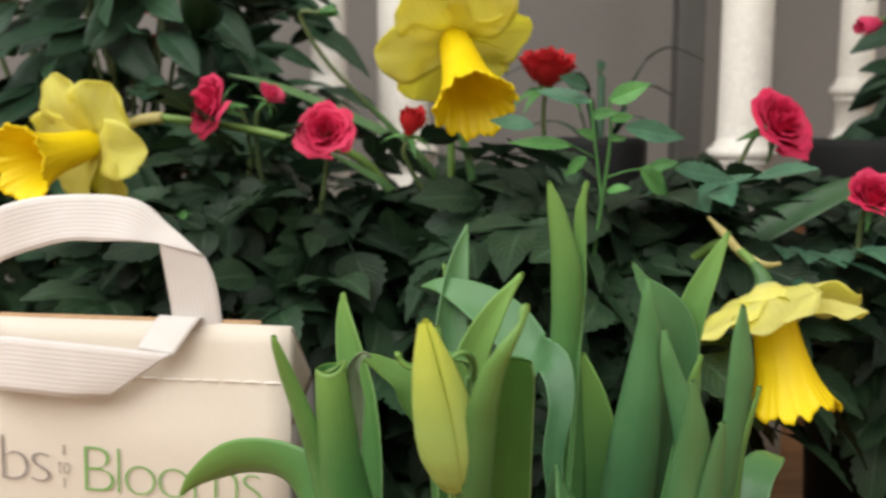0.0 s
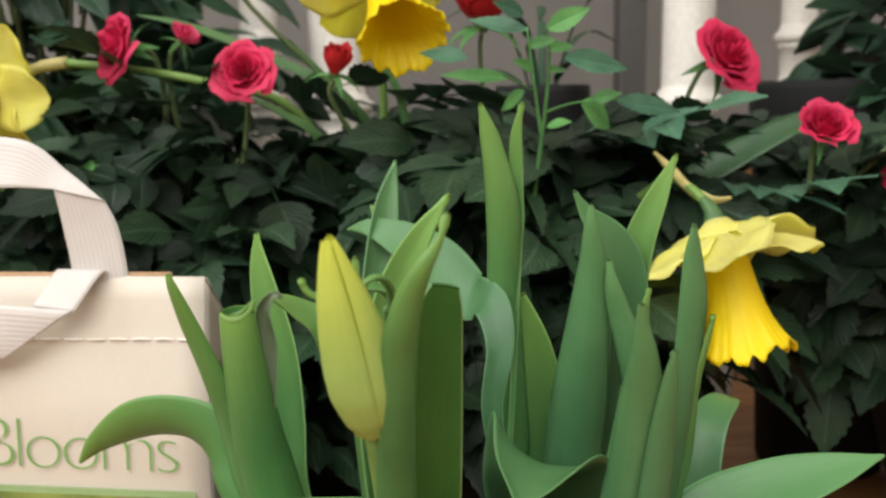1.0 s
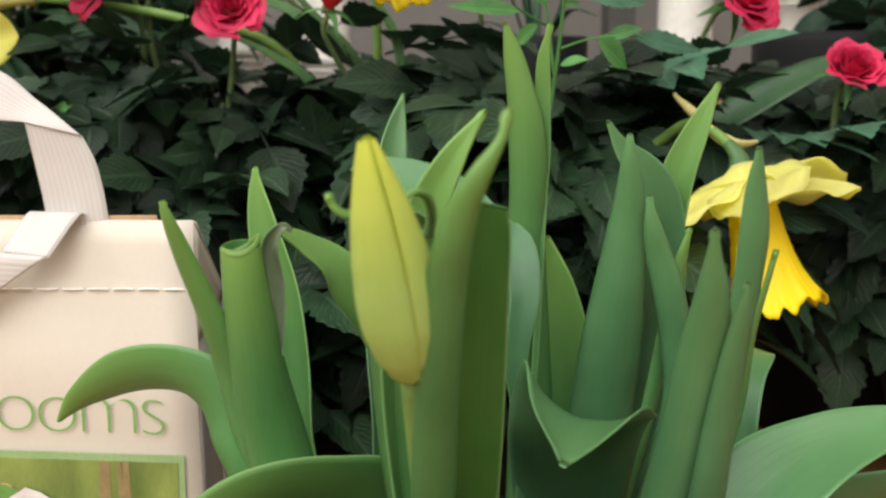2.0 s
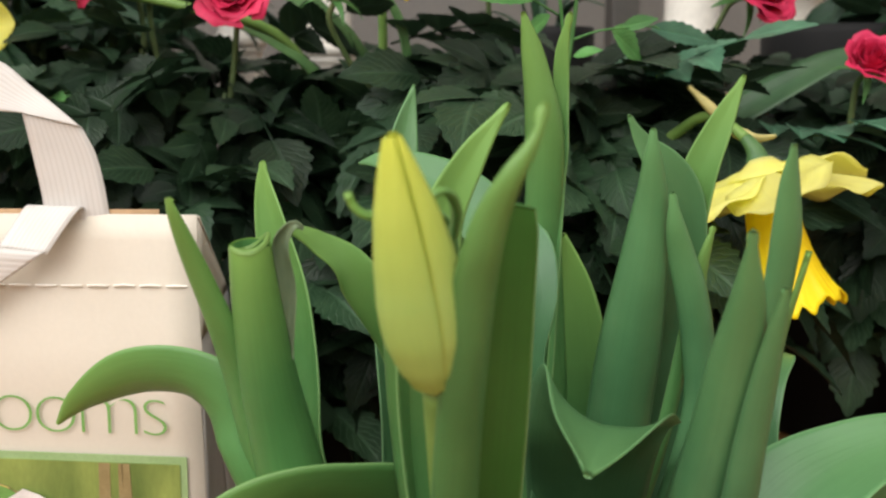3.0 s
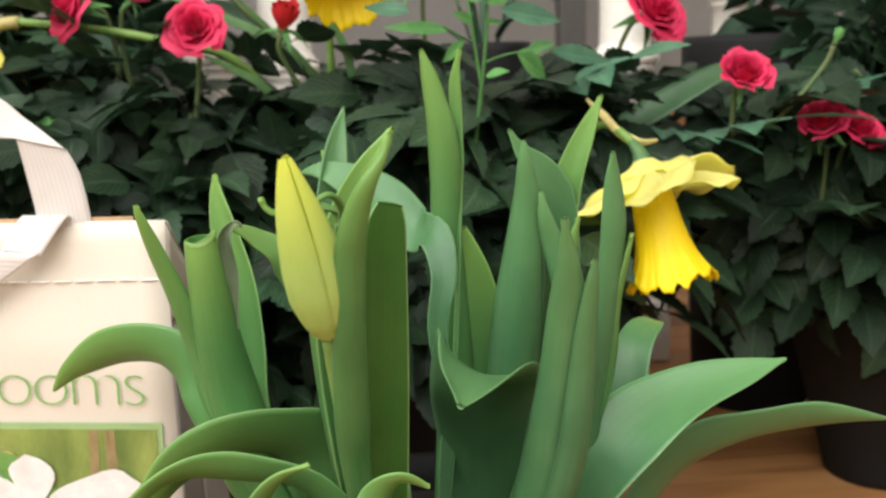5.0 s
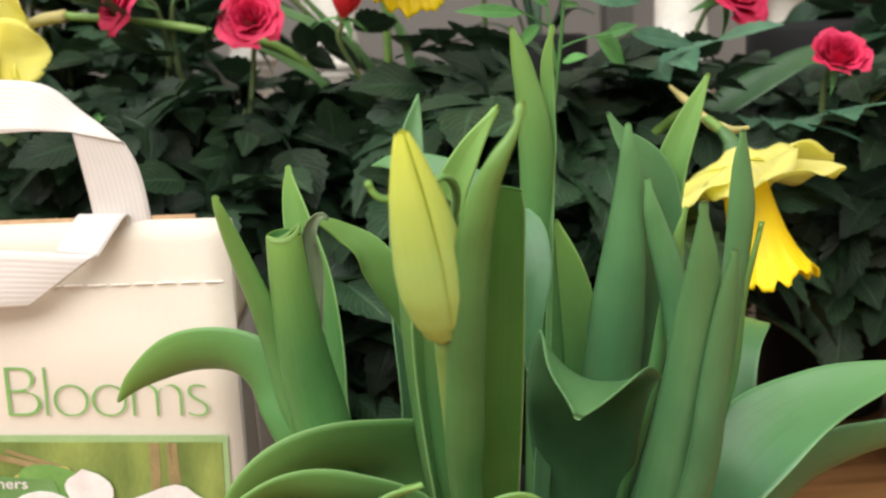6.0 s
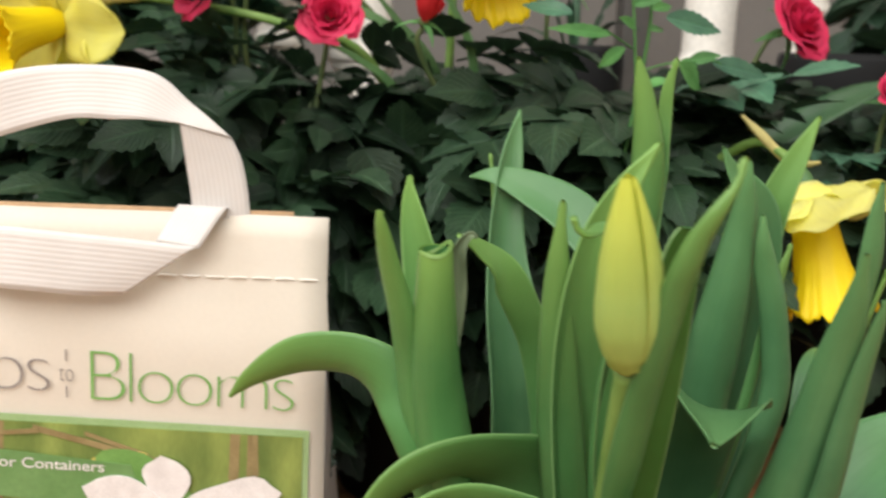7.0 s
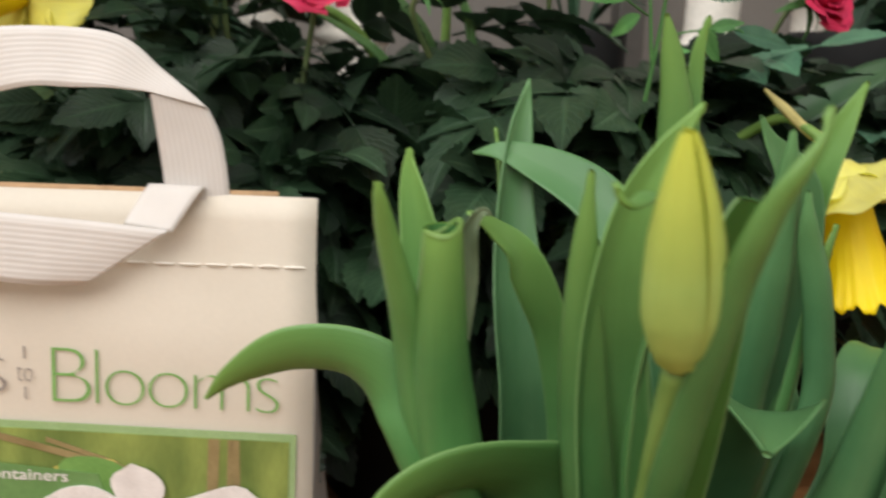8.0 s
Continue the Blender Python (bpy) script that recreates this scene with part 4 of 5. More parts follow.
# ribbon handles
def band(name, rows, label="", thick=0.0006, crease=0.0):
    """A flat woven ribbon through rows of (x, y, z) at its upper and its lower edge."""
    bm = bmesh.new()
    uvs = bm.loops.layers.uv.new("UVMap")
    steps, across = 7 * (len(rows) - 1), 8
    table = [(*a, *b) for a, b in rows]
    grid = []
    for i in range(steps + 1):
        p = glide(table, i / steps)
        a, b = p[:3], p[3:]
        along = glide(table, min(1.0, i / steps + 0.02)) - glide(table, max(0.0, i / steps - 0.02))
        n = np.cross(along[:3] + along[3:], b - a)
        n = n / (np.linalg.norm(n) + 1e-12) * thick / 2
        row = []
        for j in range(across + 1):
            u = j / across
            c = a + (b - a) * u + n * crease / thick * math.sin(i * 0.55 + 2.5 * u) * 2
            row.append((bm.verts.new(c - n), bm.verts.new(c + n), u, i / steps))
        grid.append(row)

    def quad(vs, at):
        f = bm.faces.new(vs)
        for loop, c in zip(f.loops, at):
            loop[uvs].uv = c

    for i in range(steps):
        for j in range(across):
            a, b, c, d = grid[i][j], grid[i][j + 1], grid[i + 1][j + 1], grid[i + 1][j]
            quad([a[0], b[0], c[0], d[0]], [k[2:] for k in (a, b, c, d)])
            quad([d[1], c[1], b[1], a[1]], [k[2:] for k in (d, c, b, a)])
        for j in (0, across):
            a, d = grid[i][j], grid[i + 1][j]
            quad([a[0], d[0], d[1], a[1]] if j == 0 else [a[1], d[1], d[0], a[0]], [a[2:], d[2:], d[2:], a[2:]])
    for i in (0, steps):
        for j in range(across):
            a, b = grid[i][j], grid[i][j + 1]
            quad([a[1], b[1], b[0], a[0]] if i == 0 else [a[0], b[0], b[1], a[1]], [a[2:], b[2:], b[2:], a[2:]])
    bmesh.ops.recalc_face_normals(bm, faces=bm.faces[:])
    return part(name, bm, RIBBON, bag, label)


# the handle that stands up: two legs from inside the rim, folded over into a flat band
band("handle", [((-0.0460, 0.0068, 0.168), (-0.0262, 0.0068, 0.168)), ((-0.0460, 0.0066, 0.1884), (-0.0266, 0.0066, 0.1874)), ((-0.0474, 0.0056, 0.203), (-0.0286, 0.0060, 0.203)), ((-0.0488, 0.0040, 0.2164), (-0.0322, 0.0050, 0.2123))], "white ribbed ribbon handle standing up")
band("handle", [((-0.0319, 0.0044, 0.2121), (-0.0486, 0.0034, 0.2164)), ((-0.0450, 0.0062, 0.2225), (-0.0575, 0.0012, 0.2172)), ((-0.0584, 0.0064, 0.2322), (-0.0690, -0.0004, 0.2172)), ((-0.0824, 0.0030, 0.2340), (-0.0830, -0.0016, 0.2168)), ((-0.1064, 0.0010, 0.2302), (-0.1050, -0.0004, 0.2106)), ((-0.1225, 0.0040, 0.2215), (-0.1150, 0.0010, 0.2052)), ((-0.1360, 0.0050, 0.2085), (-0.1190, 0.0040, 0.2020))], "", 0.0006, 0.0003)
band("handle", [((-0.1360, 0.0054, 0.2085), (-0.1190, 0.0046, 0.2020)), ((-0.1370, 0.0062, 0.1980), (-0.1185, 0.0060, 0.1950)), ((-0.1375, 0.0066, 0.1876), (-0.1182, 0.0066, 0.1876)), ((-0.1375, 0.0068, 0.168), (-0.1182, 0.0068, 0.168))])
# the handle that droops forward: a tab over the rim and a flat band folded from it
band("handle_fold", [((-0.0496, 0.0066, 0.1840), (-0.0334, 0.0066, 0.1840)), ((-0.0496, 0.0056, 0.1886), (-0.0334, 0.0056, 0.1882)), ((-0.0502, 0.0016, 0.1880), (-0.0345, 0.0016, 0.1874)), ((-0.0548, -0.0046, 0.1784), (-0.0410, -0.0046, 0.1764))], "white ribbon tab folded over the rim")
band("handle", [((-0.0412, -0.0054, 0.1772), (-0.0664, -0.0062, 0.1602)), ((-0.0600, -0.0070, 0.1792), (-0.0775, -0.0090, 0.1605)), ((-0.0899, -0.0086, 0.1816), (-0.0905, -0.0106, 0.1616)), ((-0.1050, -0.0080, 0.1822), (-0.1062, -0.0100, 0.1624)), ((-0.1250, -0.0056, 0.1800), (-0.1180, -0.0070, 0.1625))], "white ribbed ribbon handle drooping forward", 0.0006, 0.0002)
band("handle_fold", [((-0.1180, -0.0050, 0.1770), (-0.1330, -0.0050, 0.1790)), ((-0.1200, 0.0016, 0.1874), (-0.1355, 0.0016, 0.1880)), ((-0.1210, 0.0056, 0.1882), (-0.1365, 0.0056, 0.1886)), ((-0.1210, 0.0066, 0.1840), (-0.1365, 0.0066, 0.1840))])


# ---- daffodils ----
def daffodil_flower(parent, place, axis, roll, size, tepal_mat, spread=1.0, name="flower", mouth=1.0, droop=0.0, wide=1.0):
    """A trumpet with a frilled rim, and six tepals round its foot; local z points out of the mouth."""
    k = size
    prof = [(0.0045, -0.003), (0.0065, 0.0), (0.0078, 0.006), (0.0088, 0.013), (0.0100, 0.020), (0.0118, 0.027), (0.0142, 0.033), (0.0172, 0.038), (0.0200, 0.0415), (0.0216, 0.0430)]
    prof = [(r * k * (1 + (mouth - 1) * z / 0.043), z * k) for r, z in prof]
    back = [(r - 0.0007, z + (0.0002 if z > 0.03 * k else 0)) for r, z in prof[::-1]]

    def frill(r, z, a, f):
        t = max(0.0, z / (0.043 * k))
        w = t**4
        return r * (1 + 0.045 * w * math.sin(11 * a + 1.3 * math.sin(3 * a)) + 0.005 * t * math.sin(24 * a)), z + k * w * (0.0013 * math.sin(11 * a + 0.9 + 1.3 * math.sin(3 * a)) + 0.0007 * math.sin(27 * a + math.sin(5 * a)) + 0.0016 * math.sin(3 * a + roll))

    bm = turned(prof + back, 112, None, frill)
    corona = part(name, bm, CORONA, parent, "golden yellow frilled trumpet with pale tepals")
    turn = Vector(axis).normalized().to_track_quat("Z", "Y").to_matrix().to_4x4()
    corona.matrix_local = Matrix.Translation(Vector(place) - parent.location) @ turn @ pose(0, 0, 0, 0, 0, roll)
    part("flower_base", turned([(0.0118 * k, 0.0006), (0.0098 * k, -0.0012), (0.0062 * k, -0.0030), (0.0036 * k, -0.0055), (0.0005, -0.0060)], 24), tepal_mat, corona)
    for n in range(6):
        a = radians(60 * n)
        up = (0.006 if n % 2 else 0.003) * spread
        rr = 0.033 * k * wide * (1.0 + 0.05 * math.sin(n * 2.1 + roll))
        wid = 0.0150 * k * (1.0 if n % 2 else 1.12)
        rad, tang = np.array((math.cos(a), math.sin(a), 0)), np.array((-math.sin(a), math.cos(a), 0))
        pts = []
        for s, w, lift in ((0.1, 0.35, -0.001), (0.3, 0.8, up * 0.5 + droop * 0.08), (0.55, 1.0, up * 0.9 + droop * 0.35), (0.78, 0.85, up * 0.8 + droop * 0.7), (0.92, 0.5, up * 0.5 + droop * 0.9), (1.0, 0.06, up * 0.3 + droop)):
            p = rad * rr * s + np.array((0, 0, -0.001 + 0.0012 * (n % 2) + lift * k))
            pts.append((p[0], p[1], p[2], wid * w))
        fc = np.array((0, 0, 1.0)) + tang * 0.25 * math.sin(n * 1.7 + roll)
        part("tepal", blade(pts, 28, 45, tuple(fc), tuple(fc + rad * 0.2), 20, 10, 0.0006, 0.10, n + int(roll), (0, 0, 0), 0.09), tepal_mat, corona)
    return corona


daffodils = thing("potted_daffodils", (0.0, 0.52, 0.0), "yellow trumpet daffodils with strap leaves in a black pot", "potted plant")
DO = (0.0, 0.52, 0.0)
pot(daffodils, 0.06, 0.047, 0.10)
daffodil_flower(daffodils, (0.1318, 0.352, 0.1929), (0.17, -0.22, -0.95), 20, 1.05, TEPAL_PALE, 0.2, droop=0.010, mouth=0.78, wide=1.05)
daffodil_flower(daffodils, (0.007, 0.418, 0.2985), (0.2, -0.68, -0.70), 12, 1.02, TEPAL, 0.8, mouth=0.84, wide=1.12)
daffodil_flower(daffodils, (-0.1780, 0.468, 0.2500), (-0.45, -0.86, -0.20), 55, 1.05, TEPAL, 0.9, mouth=0.85, wide=1.12)


def stem(pts, mat=None, segs=10, name="stem"):
    return part(name, tube(pts, segs, 30, origin=DO), mat or STEM, daffodils)


stem([(0.1316, 0.3535, 0.1925, 0.0045), (0.1312, 0.3555, 0.1965, 0.0042), (0.1305, 0.3575, 0.2005, 0.0030), (0.1285, 0.3610, 0.2045, 0.0021)], DAFFODIL_LEAF, 12, "ovary")
part("spathe", blade([(0.1150, 0.3830, 0.2215, 0.0012), (0.1185, 0.3780, 0.2160, 0.0028), (0.1235, 0.3700, 0.2085, 0.0036), (0.1290, 0.3640, 0.2035, 0.0040), (0.1345, 0.3610, 0.2035, 0.0030), (0.1390, 0.3600, 0.2050, 0.0010)], 220, 120, (0.3, 0.5, 0.3), (0, 0.4, 0.8), 20, 10, 0.0005, 0.12, 3, DO), SPATHE, daffodils, "papery brown spathe")
stem([(0.1285, 0.3610, 0.2045, 0.0020), (0.1250, 0.3700, 0.2090, 0.0018), (0.1200, 0.3820, 0.2105, 0.0019), (0.1080, 0.4050, 0.1960, 0.0022), (0.0600, 0.4650, 0.1500, 0.0030), (0.0150, 0.5100, 0.0900, 0.0035)])
part("spathe", tube([(-0.1640, 0.4660, 0.2560, 0.0040), (-0.1570, 0.4655, 0.2600, 0.0026), (-0.1500, 0.4650, 0.2622, 0.0028), (-0.1400, 0.4640, 0.2632, 0.0030)], 10, 10, origin=DO), SPATHE, daffodils, "papery brown spathe")
stem([(-0.1400, 0.4640, 0.2632, 0.0020), (-0.1100, 0.4600, 0.2595, 0.0020), (-0.0750, 0.4560, 0.2531, 0.0021), (-0.0350, 0.4700, 0.2380, 0.0024), (-0.0080, 0.4950, 0.1800, 0.0032), (0.0, 0.5150, 0.0900, 0.0035)])
stem([(0.0045, 0.4260, 0.3080, 0.0035), (0.0040, 0.4420, 0.3240, 0.0028), (0.0050, 0.4600, 0.3200, 0.0022), (0.0060, 0.4800, 0.2800, 0.0020), (0.0060, 0.5000, 0.1900, 0.0026), (0.0, 0.5200, 0.0900, 0.0035)])


def strap(pts, seed, mat=None):
    """A long narrow leaf rising from the bulb."""
    return part("leaf", blade([(x, y, z, w * 0.55) for x, y, z, w in pts], 70, 40, (-0.3, -0.6, 0.5), (-0.3, -0.5, 0.7), 30, 6, 0.0012, 0.0, seed, DO), mat or DAFFODIL_LEAF, daffodils)


strap([(0.012, 0.512, 0.088, 0.005), (0.010, 0.486, 0.200, 0.0055), (-0.012, 0.474, 0.2440, 0.0055), (-0.055, 0.472, 0.2680, 0.0050), (-0.0860, 0.470, 0.2800, 0.0044), (-0.1080, 0.468, 0.2850, 0.0010)], 1)
strap([(0.002, 0.510, 0.088, 0.005), (-0.004, 0.480, 0.180, 0.0055), (-0.022, 0.462, 0.2230, 0.0050), (-0.040, 0.455, 0.2380, 0.0040), (-0.060, 0.452, 0.2480, 0.0010)], 2)
strap([(0.006, 0.512, 0.088, 0.005), (0.008, 0.482, 0.190, 0.0055), (-0.004, 0.466, 0.2350, 0.0045), (-0.022, 0.460, 0.2560, 0.0035), (-0.036, 0.456, 0.2720, 0.0008)], 3)
strap([(0.014, 0.514, 0.088, 0.005), (0.020, 0.486, 0.190, 0.0050), (0.016, 0.474, 0.2400, 0.0042), (0.006, 0.470, 0.2620, 0.0030), (-0.004, 0.468, 0.2780, 0.0008)], 4)
strap([(0.020, 0.510, 0.088, 0.005), (0.075, 0.465, 0.150, 0.0080), (0.1375, 0.432, 0.1993, 0.0125), (0.1532, 0.430, 0.2088, 0.0145), (0.1740, 0.430, 0.2206, 0.0145), (0.1938, 0.430, 0.2306, 0.0115), (0.2150, 0.430, 0.2380, 0.0010)], 6, STRAP_DARK)


# ---- roses ----
def rose_bloom(parent, place, axis, size, mat, petals=17, open_=1.0, seed=0, name="bloom", sepals=True):
    """A rose of overlapping petals that open outwards; local z points out of the bloom."""
    rnd = random.Random(seed)
    base = turned([(0.0006, -0.0035), (0.0022, -0.003), (0.0030, -0.001), (0.0028, 0.001), (0.0008, 0.002)], 12)
    holder = part(name, base, CANE, parent, "green calyx under overlapping petals" if sepals else "")
    holder.scale = (size, size, size)
    quat = Vector(axis).normalized().to_track_quat("Z", "Y").to_matrix().to_4x4()
    holder.matrix_local = Matrix.Translation(Vector(place) - parent.location) @ quat @ Matrix.Diagonal((size, size, size, 1))
    for n in range(petals):
        f = n / max(1, petals - 1)
        mid = n * 2.39996 + rnd.uniform(-0.2, 0.2)
        half = radians(70 - 18 * f)
        r_low = 0.0005 + 0.0029 * f
        r_top = (0.0004 + 0.0139 * f) * (0.45 + 0.55 * open_) * rnd.uniform(0.93, 1.07)
        high = (0.0135 - 0.0035 * f * open_) * rnd.uniform(0.94, 1.05)
        curl = (0.0008 + 0.0042 * f**1.5) * open_ * rnd.uniform(0.7, 1.3)
        bm = bmesh.new()
        uvs = bm.loops.layers.uv.new("UVMap")
        grid = []
        for i in range(9):
            s = i / 8
            row = []
            for j in range(9):
                u = j / 4 - 1
                a = mid + u * half * (0.45 + 0.62 * math.sin(s * 1.7))
                swell = math.sin(min(1, s * 1.25) * 1.5708)
                r = r_low + (r_top - r_low) * swell + curl * s**5 * (0.7 + 0.3 * math.cos(u * 2))
                z = high * (s - 0.22 * s**6 * f * open_ * 2) - 0.0017 * (abs(u) ** 2.5) * s + 0.0005 * math.sin(u * 5 + n) * s + 0.0011 * s**8 * (1 - abs(u))
                r += s**3 * ((0.3 + f) * (0.0008 * math.sin(u * 4.2 + n * 1.7) + 0.0007 * math.sin(u * 9.5 + n * 3.1)))
                z += 0.0007 * s**4 * math.sin(u * 7.3 + n * 2.3)
                row.append(bm.verts.new((r * math.cos(a), r * math.sin(a), z)))
            grid.append(row)
        for i in range(8):
            for j in range(8):
                fc = bm.faces.new([grid[i][j], grid[i][j + 1], grid[i + 1][j + 1], grid[i + 1][j]])
                for loop, c in zip(fc.loops, ((j, i), (j + 1, i), (j + 1, i + 1), (j, i + 1))):
                    loop[uvs].uv = (c[0] / 8, c[1] / 8)
        part("petal", bm, mat, holder)
    if sepals:
        for n in range(5):
            a = 6.28318 * n / 5 + rnd.random()
            c, s = math.cos(a), math.sin(a)
            part("sepal", blade([(0.002 * c, 0.002 * s, -0.002, 0.0016), (0.006 * c, 0.006 * s, -0.0025, 0.002), (0.011 * c, 0.011 * s, -0.005, 0.0011), (0.0145 * c, 0.0145 * s, -0.0085, 0.0002)], 50, 40, (0, 0, 1), (c, s, 1), 8, 4, 0.0003), ROSE_YOUNG, holder)
    return holder


def leaflet(bm, origin, along, up, length, width, fold=0.25, teeth=7, droop=0.2):
    """A serrated leaflet, folded a little along its rib."""
    uvs = bm.loops.layers.uv.verify()
    along, up = Vector(along).normalized(), Vector(up)
    side = along.cross(up).normalized()
    up = side.cross(along).normalized()
    rows = []
    for i in range(2 * teeth + 1):
        s = i / (2 * teeth)
        w = width * (math.sin(math.pi * min(1, s * 0.97 + 0.03) ** 0.8)) * (1.0 if i % 2 else 0.86)
        c = Vector(origin) + along * length * s - up * droop * length * s * s
        tooth = along * (0.02 * length if i % 2 else 0)
        rows.append((bm.verts.new(c - side * w + up * fold * w + tooth), bm.verts.new(c), bm.verts.new(c + side * w + up * fold * w + tooth), s))
    for a, b in zip(rows, rows[1:]):
        for k in (0, 1):
            f = bm.faces.new([a[k], a[k + 1], b[k + 1], b[k]])
            for loop, c in zip(f.loops, ((k / 2, a[3]), ((k + 1) / 2, a[3]), ((k + 1) / 2, b[3]), (k / 2, b[3]))):
                loop[uvs].uv = c


def compound_leaf(seed, mat, size=1.0, pairs=3, teeth=5):
    """Mesh of one rose leaf: a curved stalk with paired leaflets and one at its end; it runs along local y."""
    rnd = random.Random(seed)
    bm = bmesh.new()
    ln = 0.038 * size
    tube([(0, 0, 0, 0.0006), (0, ln * 0.5, 0.002, 0.0005), (0, ln, 0.001, 0.0004)], 5, 6, bm)
    for n in range(pairs):
        y = ln * (0.22 + 0.3 * n)
        for sx in (-1, 1):
            leaflet(bm, (0, y, 0.0015), (sx * 1.0, 0.55 + 0.2 * rnd.random(), 0.1 * rnd.uniform(-1, 1)), (0.25 * rnd.uniform(-1, 1), 0.1, 1), 0.0205 * size * rnd.uniform(0.75, 1.15), 0.0072 * size, rnd.uniform(0.1, 0.35), teeth, rnd.uniform(0.05, 0.35))
    leaflet(bm, (0, ln, 0.001), (0.1 * rnd.uniform(-1, 1), 1, -0.1), (0.2 * rnd.uniform(-1, 1), 0, 1), 0.0255 * size, 0.0088 * size, rnd.uniform(0.1, 0.3), teeth, rnd.uniform(0.1, 0.4))
    return finish("leaf", bm, mat)


DARK_LEAVES = [compound_leaf(s, ROSE_LEAF, 0.95 + 0.12 * (s % 3), 2 + s % 2, 7) for s in range(6)]
TEAL_LEAVES = [compound_leaf(s + 20, ROSE_TEAL, 1.05, 2, 6) for s in range(3)]
YOUNG_LEAVES = [compound_leaf(s + 40, ROSE_YOUNG, 1.15, 1 + s % 2, 6) for s in range(4)]


def leaf_at(parent, meshes, rnd, place, out, tilt=0.3):
    """One compound leaf growing outwards from a place."""
    ob = new("leaf", rnd.choice(meshes))
    ob.parent = parent
    o = Vector(out).normalized()
    side = o.cross(Vector((0, 0, 1)))
    if side.length < 0.05:
        side = Vector((1, 0, 0))
    side.normalize()
    up = side.cross(o).normalized()
    m = Matrix((side, o, up)).transposed().to_4x4()
    ob.matrix_local = Matrix.Translation(Vector(place) - parent.location) @ m @ pose(0, 0, 0, rnd.uniform(-45, 20), rnd.uniform(-55, 55), 0) @ Matrix.Scale(rnd.uniform(0.7, 1.25), 4)
    return ob


def rose_bush(x, y, radius, top, count, seed, label, meshes=None, taper=0.76, pot_r=0.056, pot_h=0.1, low=0.085, lean=(0, 0), squash=0.8):
    rnd = random.Random(seed)
    bush = thing("rose_bush", (x, y, 0), label, "rose bush", "potted roses")
    pot(bush, pot_r, pot_r * taper, pot_h)
    for n in range(7):
        a = 6.283 * n / 7 + rnd.random()
        c, s = math.cos(a), math.sin(a)
        r = radius * rnd.uniform(0.3, 0.75)
        part("cane", tube([(x + 0.012 * c, y + 0.012 * s, pot_h * 0.8, 0.0018), (x + r * 0.5 * c, y + r * 0.5 * s, (pot_h + top) * 0.5, 0.0015), (x + r * c + lean[0], y + r * s * squash + lean[1], top - 0.02, 0.0009)], 6, 12, origin=(x, y, 0)), CANE, bush)
    for n in range(count):
        a = rnd.uniform(0, 6.283)
        zf = rnd.random()
        shape = math.sqrt(max(0.05, 1 - abs(2 * zf - 0.9) ** 2.2))
        r = radius * shape * rnd.uniform(0.35, 1.0) ** 0.6
        c, s = math.cos(a), math.sin(a)
        px, py = x + r * c + lean[0] * zf, y + squash * r * s + lean[1] * zf
        crown = top * (1.0 + 0.16 * noise.noise((px * 22, py * 16, seed)))
        place = (px, py, low + (crown - low) * zf)
        leaf_at(bush, meshes or DARK_LEAVES, rnd, place, (c + rnd.uniform(-0.7, 0.7), s - 0.25 + rnd.uniform(-0.7, 0.7), rnd.uniform(-0.9, 0.45)))
    return bush


west = rose_bush(-0.092, 0.48, 0.085, 0.238, 280, 3, "bushy dark green rose with crimson blooms in a black pot")
middle = rose_bush(0.076, 0.465, 0.085, 0.230, 290, 4, "bushy dark green rose with red buds and a pale new shoot", low=0.12)
east = rose_bush(0.312, 0.468, 0.085, 0.25, 290, 5, "dark green rose with crimson blooms in a large black pot", pot_r=0.056, pot_h=0.118, low=0.125, taper=0.55, lean=(-0.042, 0))
far_west = rose_bush(-0.27, 0.62, 0.09, 0.27, 260, 6, "dark green rose bush without blooms behind the bag")
rear = rose_bush(0.062, 0.565, 0.066, 0.238, 200, 7, "low dark green rose bush in the back row")


def stalk(bush, pts, mat=None):
    return part("flower_stalk", tube(pts, 7, 16, origin=bush.location), mat or CANE, bush)


def blossom(bush, place, axis, size, mat, seed, petals=19, open_=1.0, down=None, sepals=True):
    p, a = Vector(place), Vector(axis).normalized()
    rose_bloom(bush, place, axis, size, mat, petals, open_, seed, "bloom", sepals)
    q = p - a * 0.004 * size
    foot = Vector(down or (p.x * 0.75 + bush.location.x * 0.25, p.y + 0.02, p.z - 0.06))
    mid = q - a * 0.018
    stalk(bush, [(*q, 0.0012), (*((q + mid) / 2), 0.0012), (*(mid * 0.6 + foot * 0.4), 0.0013), (*foot, 0.0015)], CANE)


blossom(west, (-0.1085, 0.452, 0.2690), (-0.72, -0.60, 0.25), 0.98, ROSE, 11)
blossom(west, (-0.0535, 0.434, 0.2560), (0.02, -0.93, 0.32), 0.84, ROSE, 12, 22, 0.9)
blossom(west, (-0.0850, 0.455, 0.2720), (0.55, -0.3, 0.75), 0.60, ROSE_PINK, 13, 9, 0.7)
blossom(west, (-0.1240, 0.427, 0.2165), (0.9, -0.2, 0.1), 0.50, ROSE_YOUNG, 14, 5, 0.0, None, False)
blossom(middle, (-0.0135, 0.421, 0.2560), (0.15, -0.35, 0.9), 0.85, ROSE_RED, 15, 9, 0.12, (0.02, 0.45, 0.20))
blossom(middle, (0.0560, 0.485, 0.2810), (0.05, -0.25, 0.95), 1.40, ROSE_RED, 16, 18, 0.5)
blossom(east, (0.1590, 0.437, 0.2590), (0.42, -0.74, 0.42), 1.10, ROSE, 17, 24, 0.95, (0.140, 0.446, 0.205))
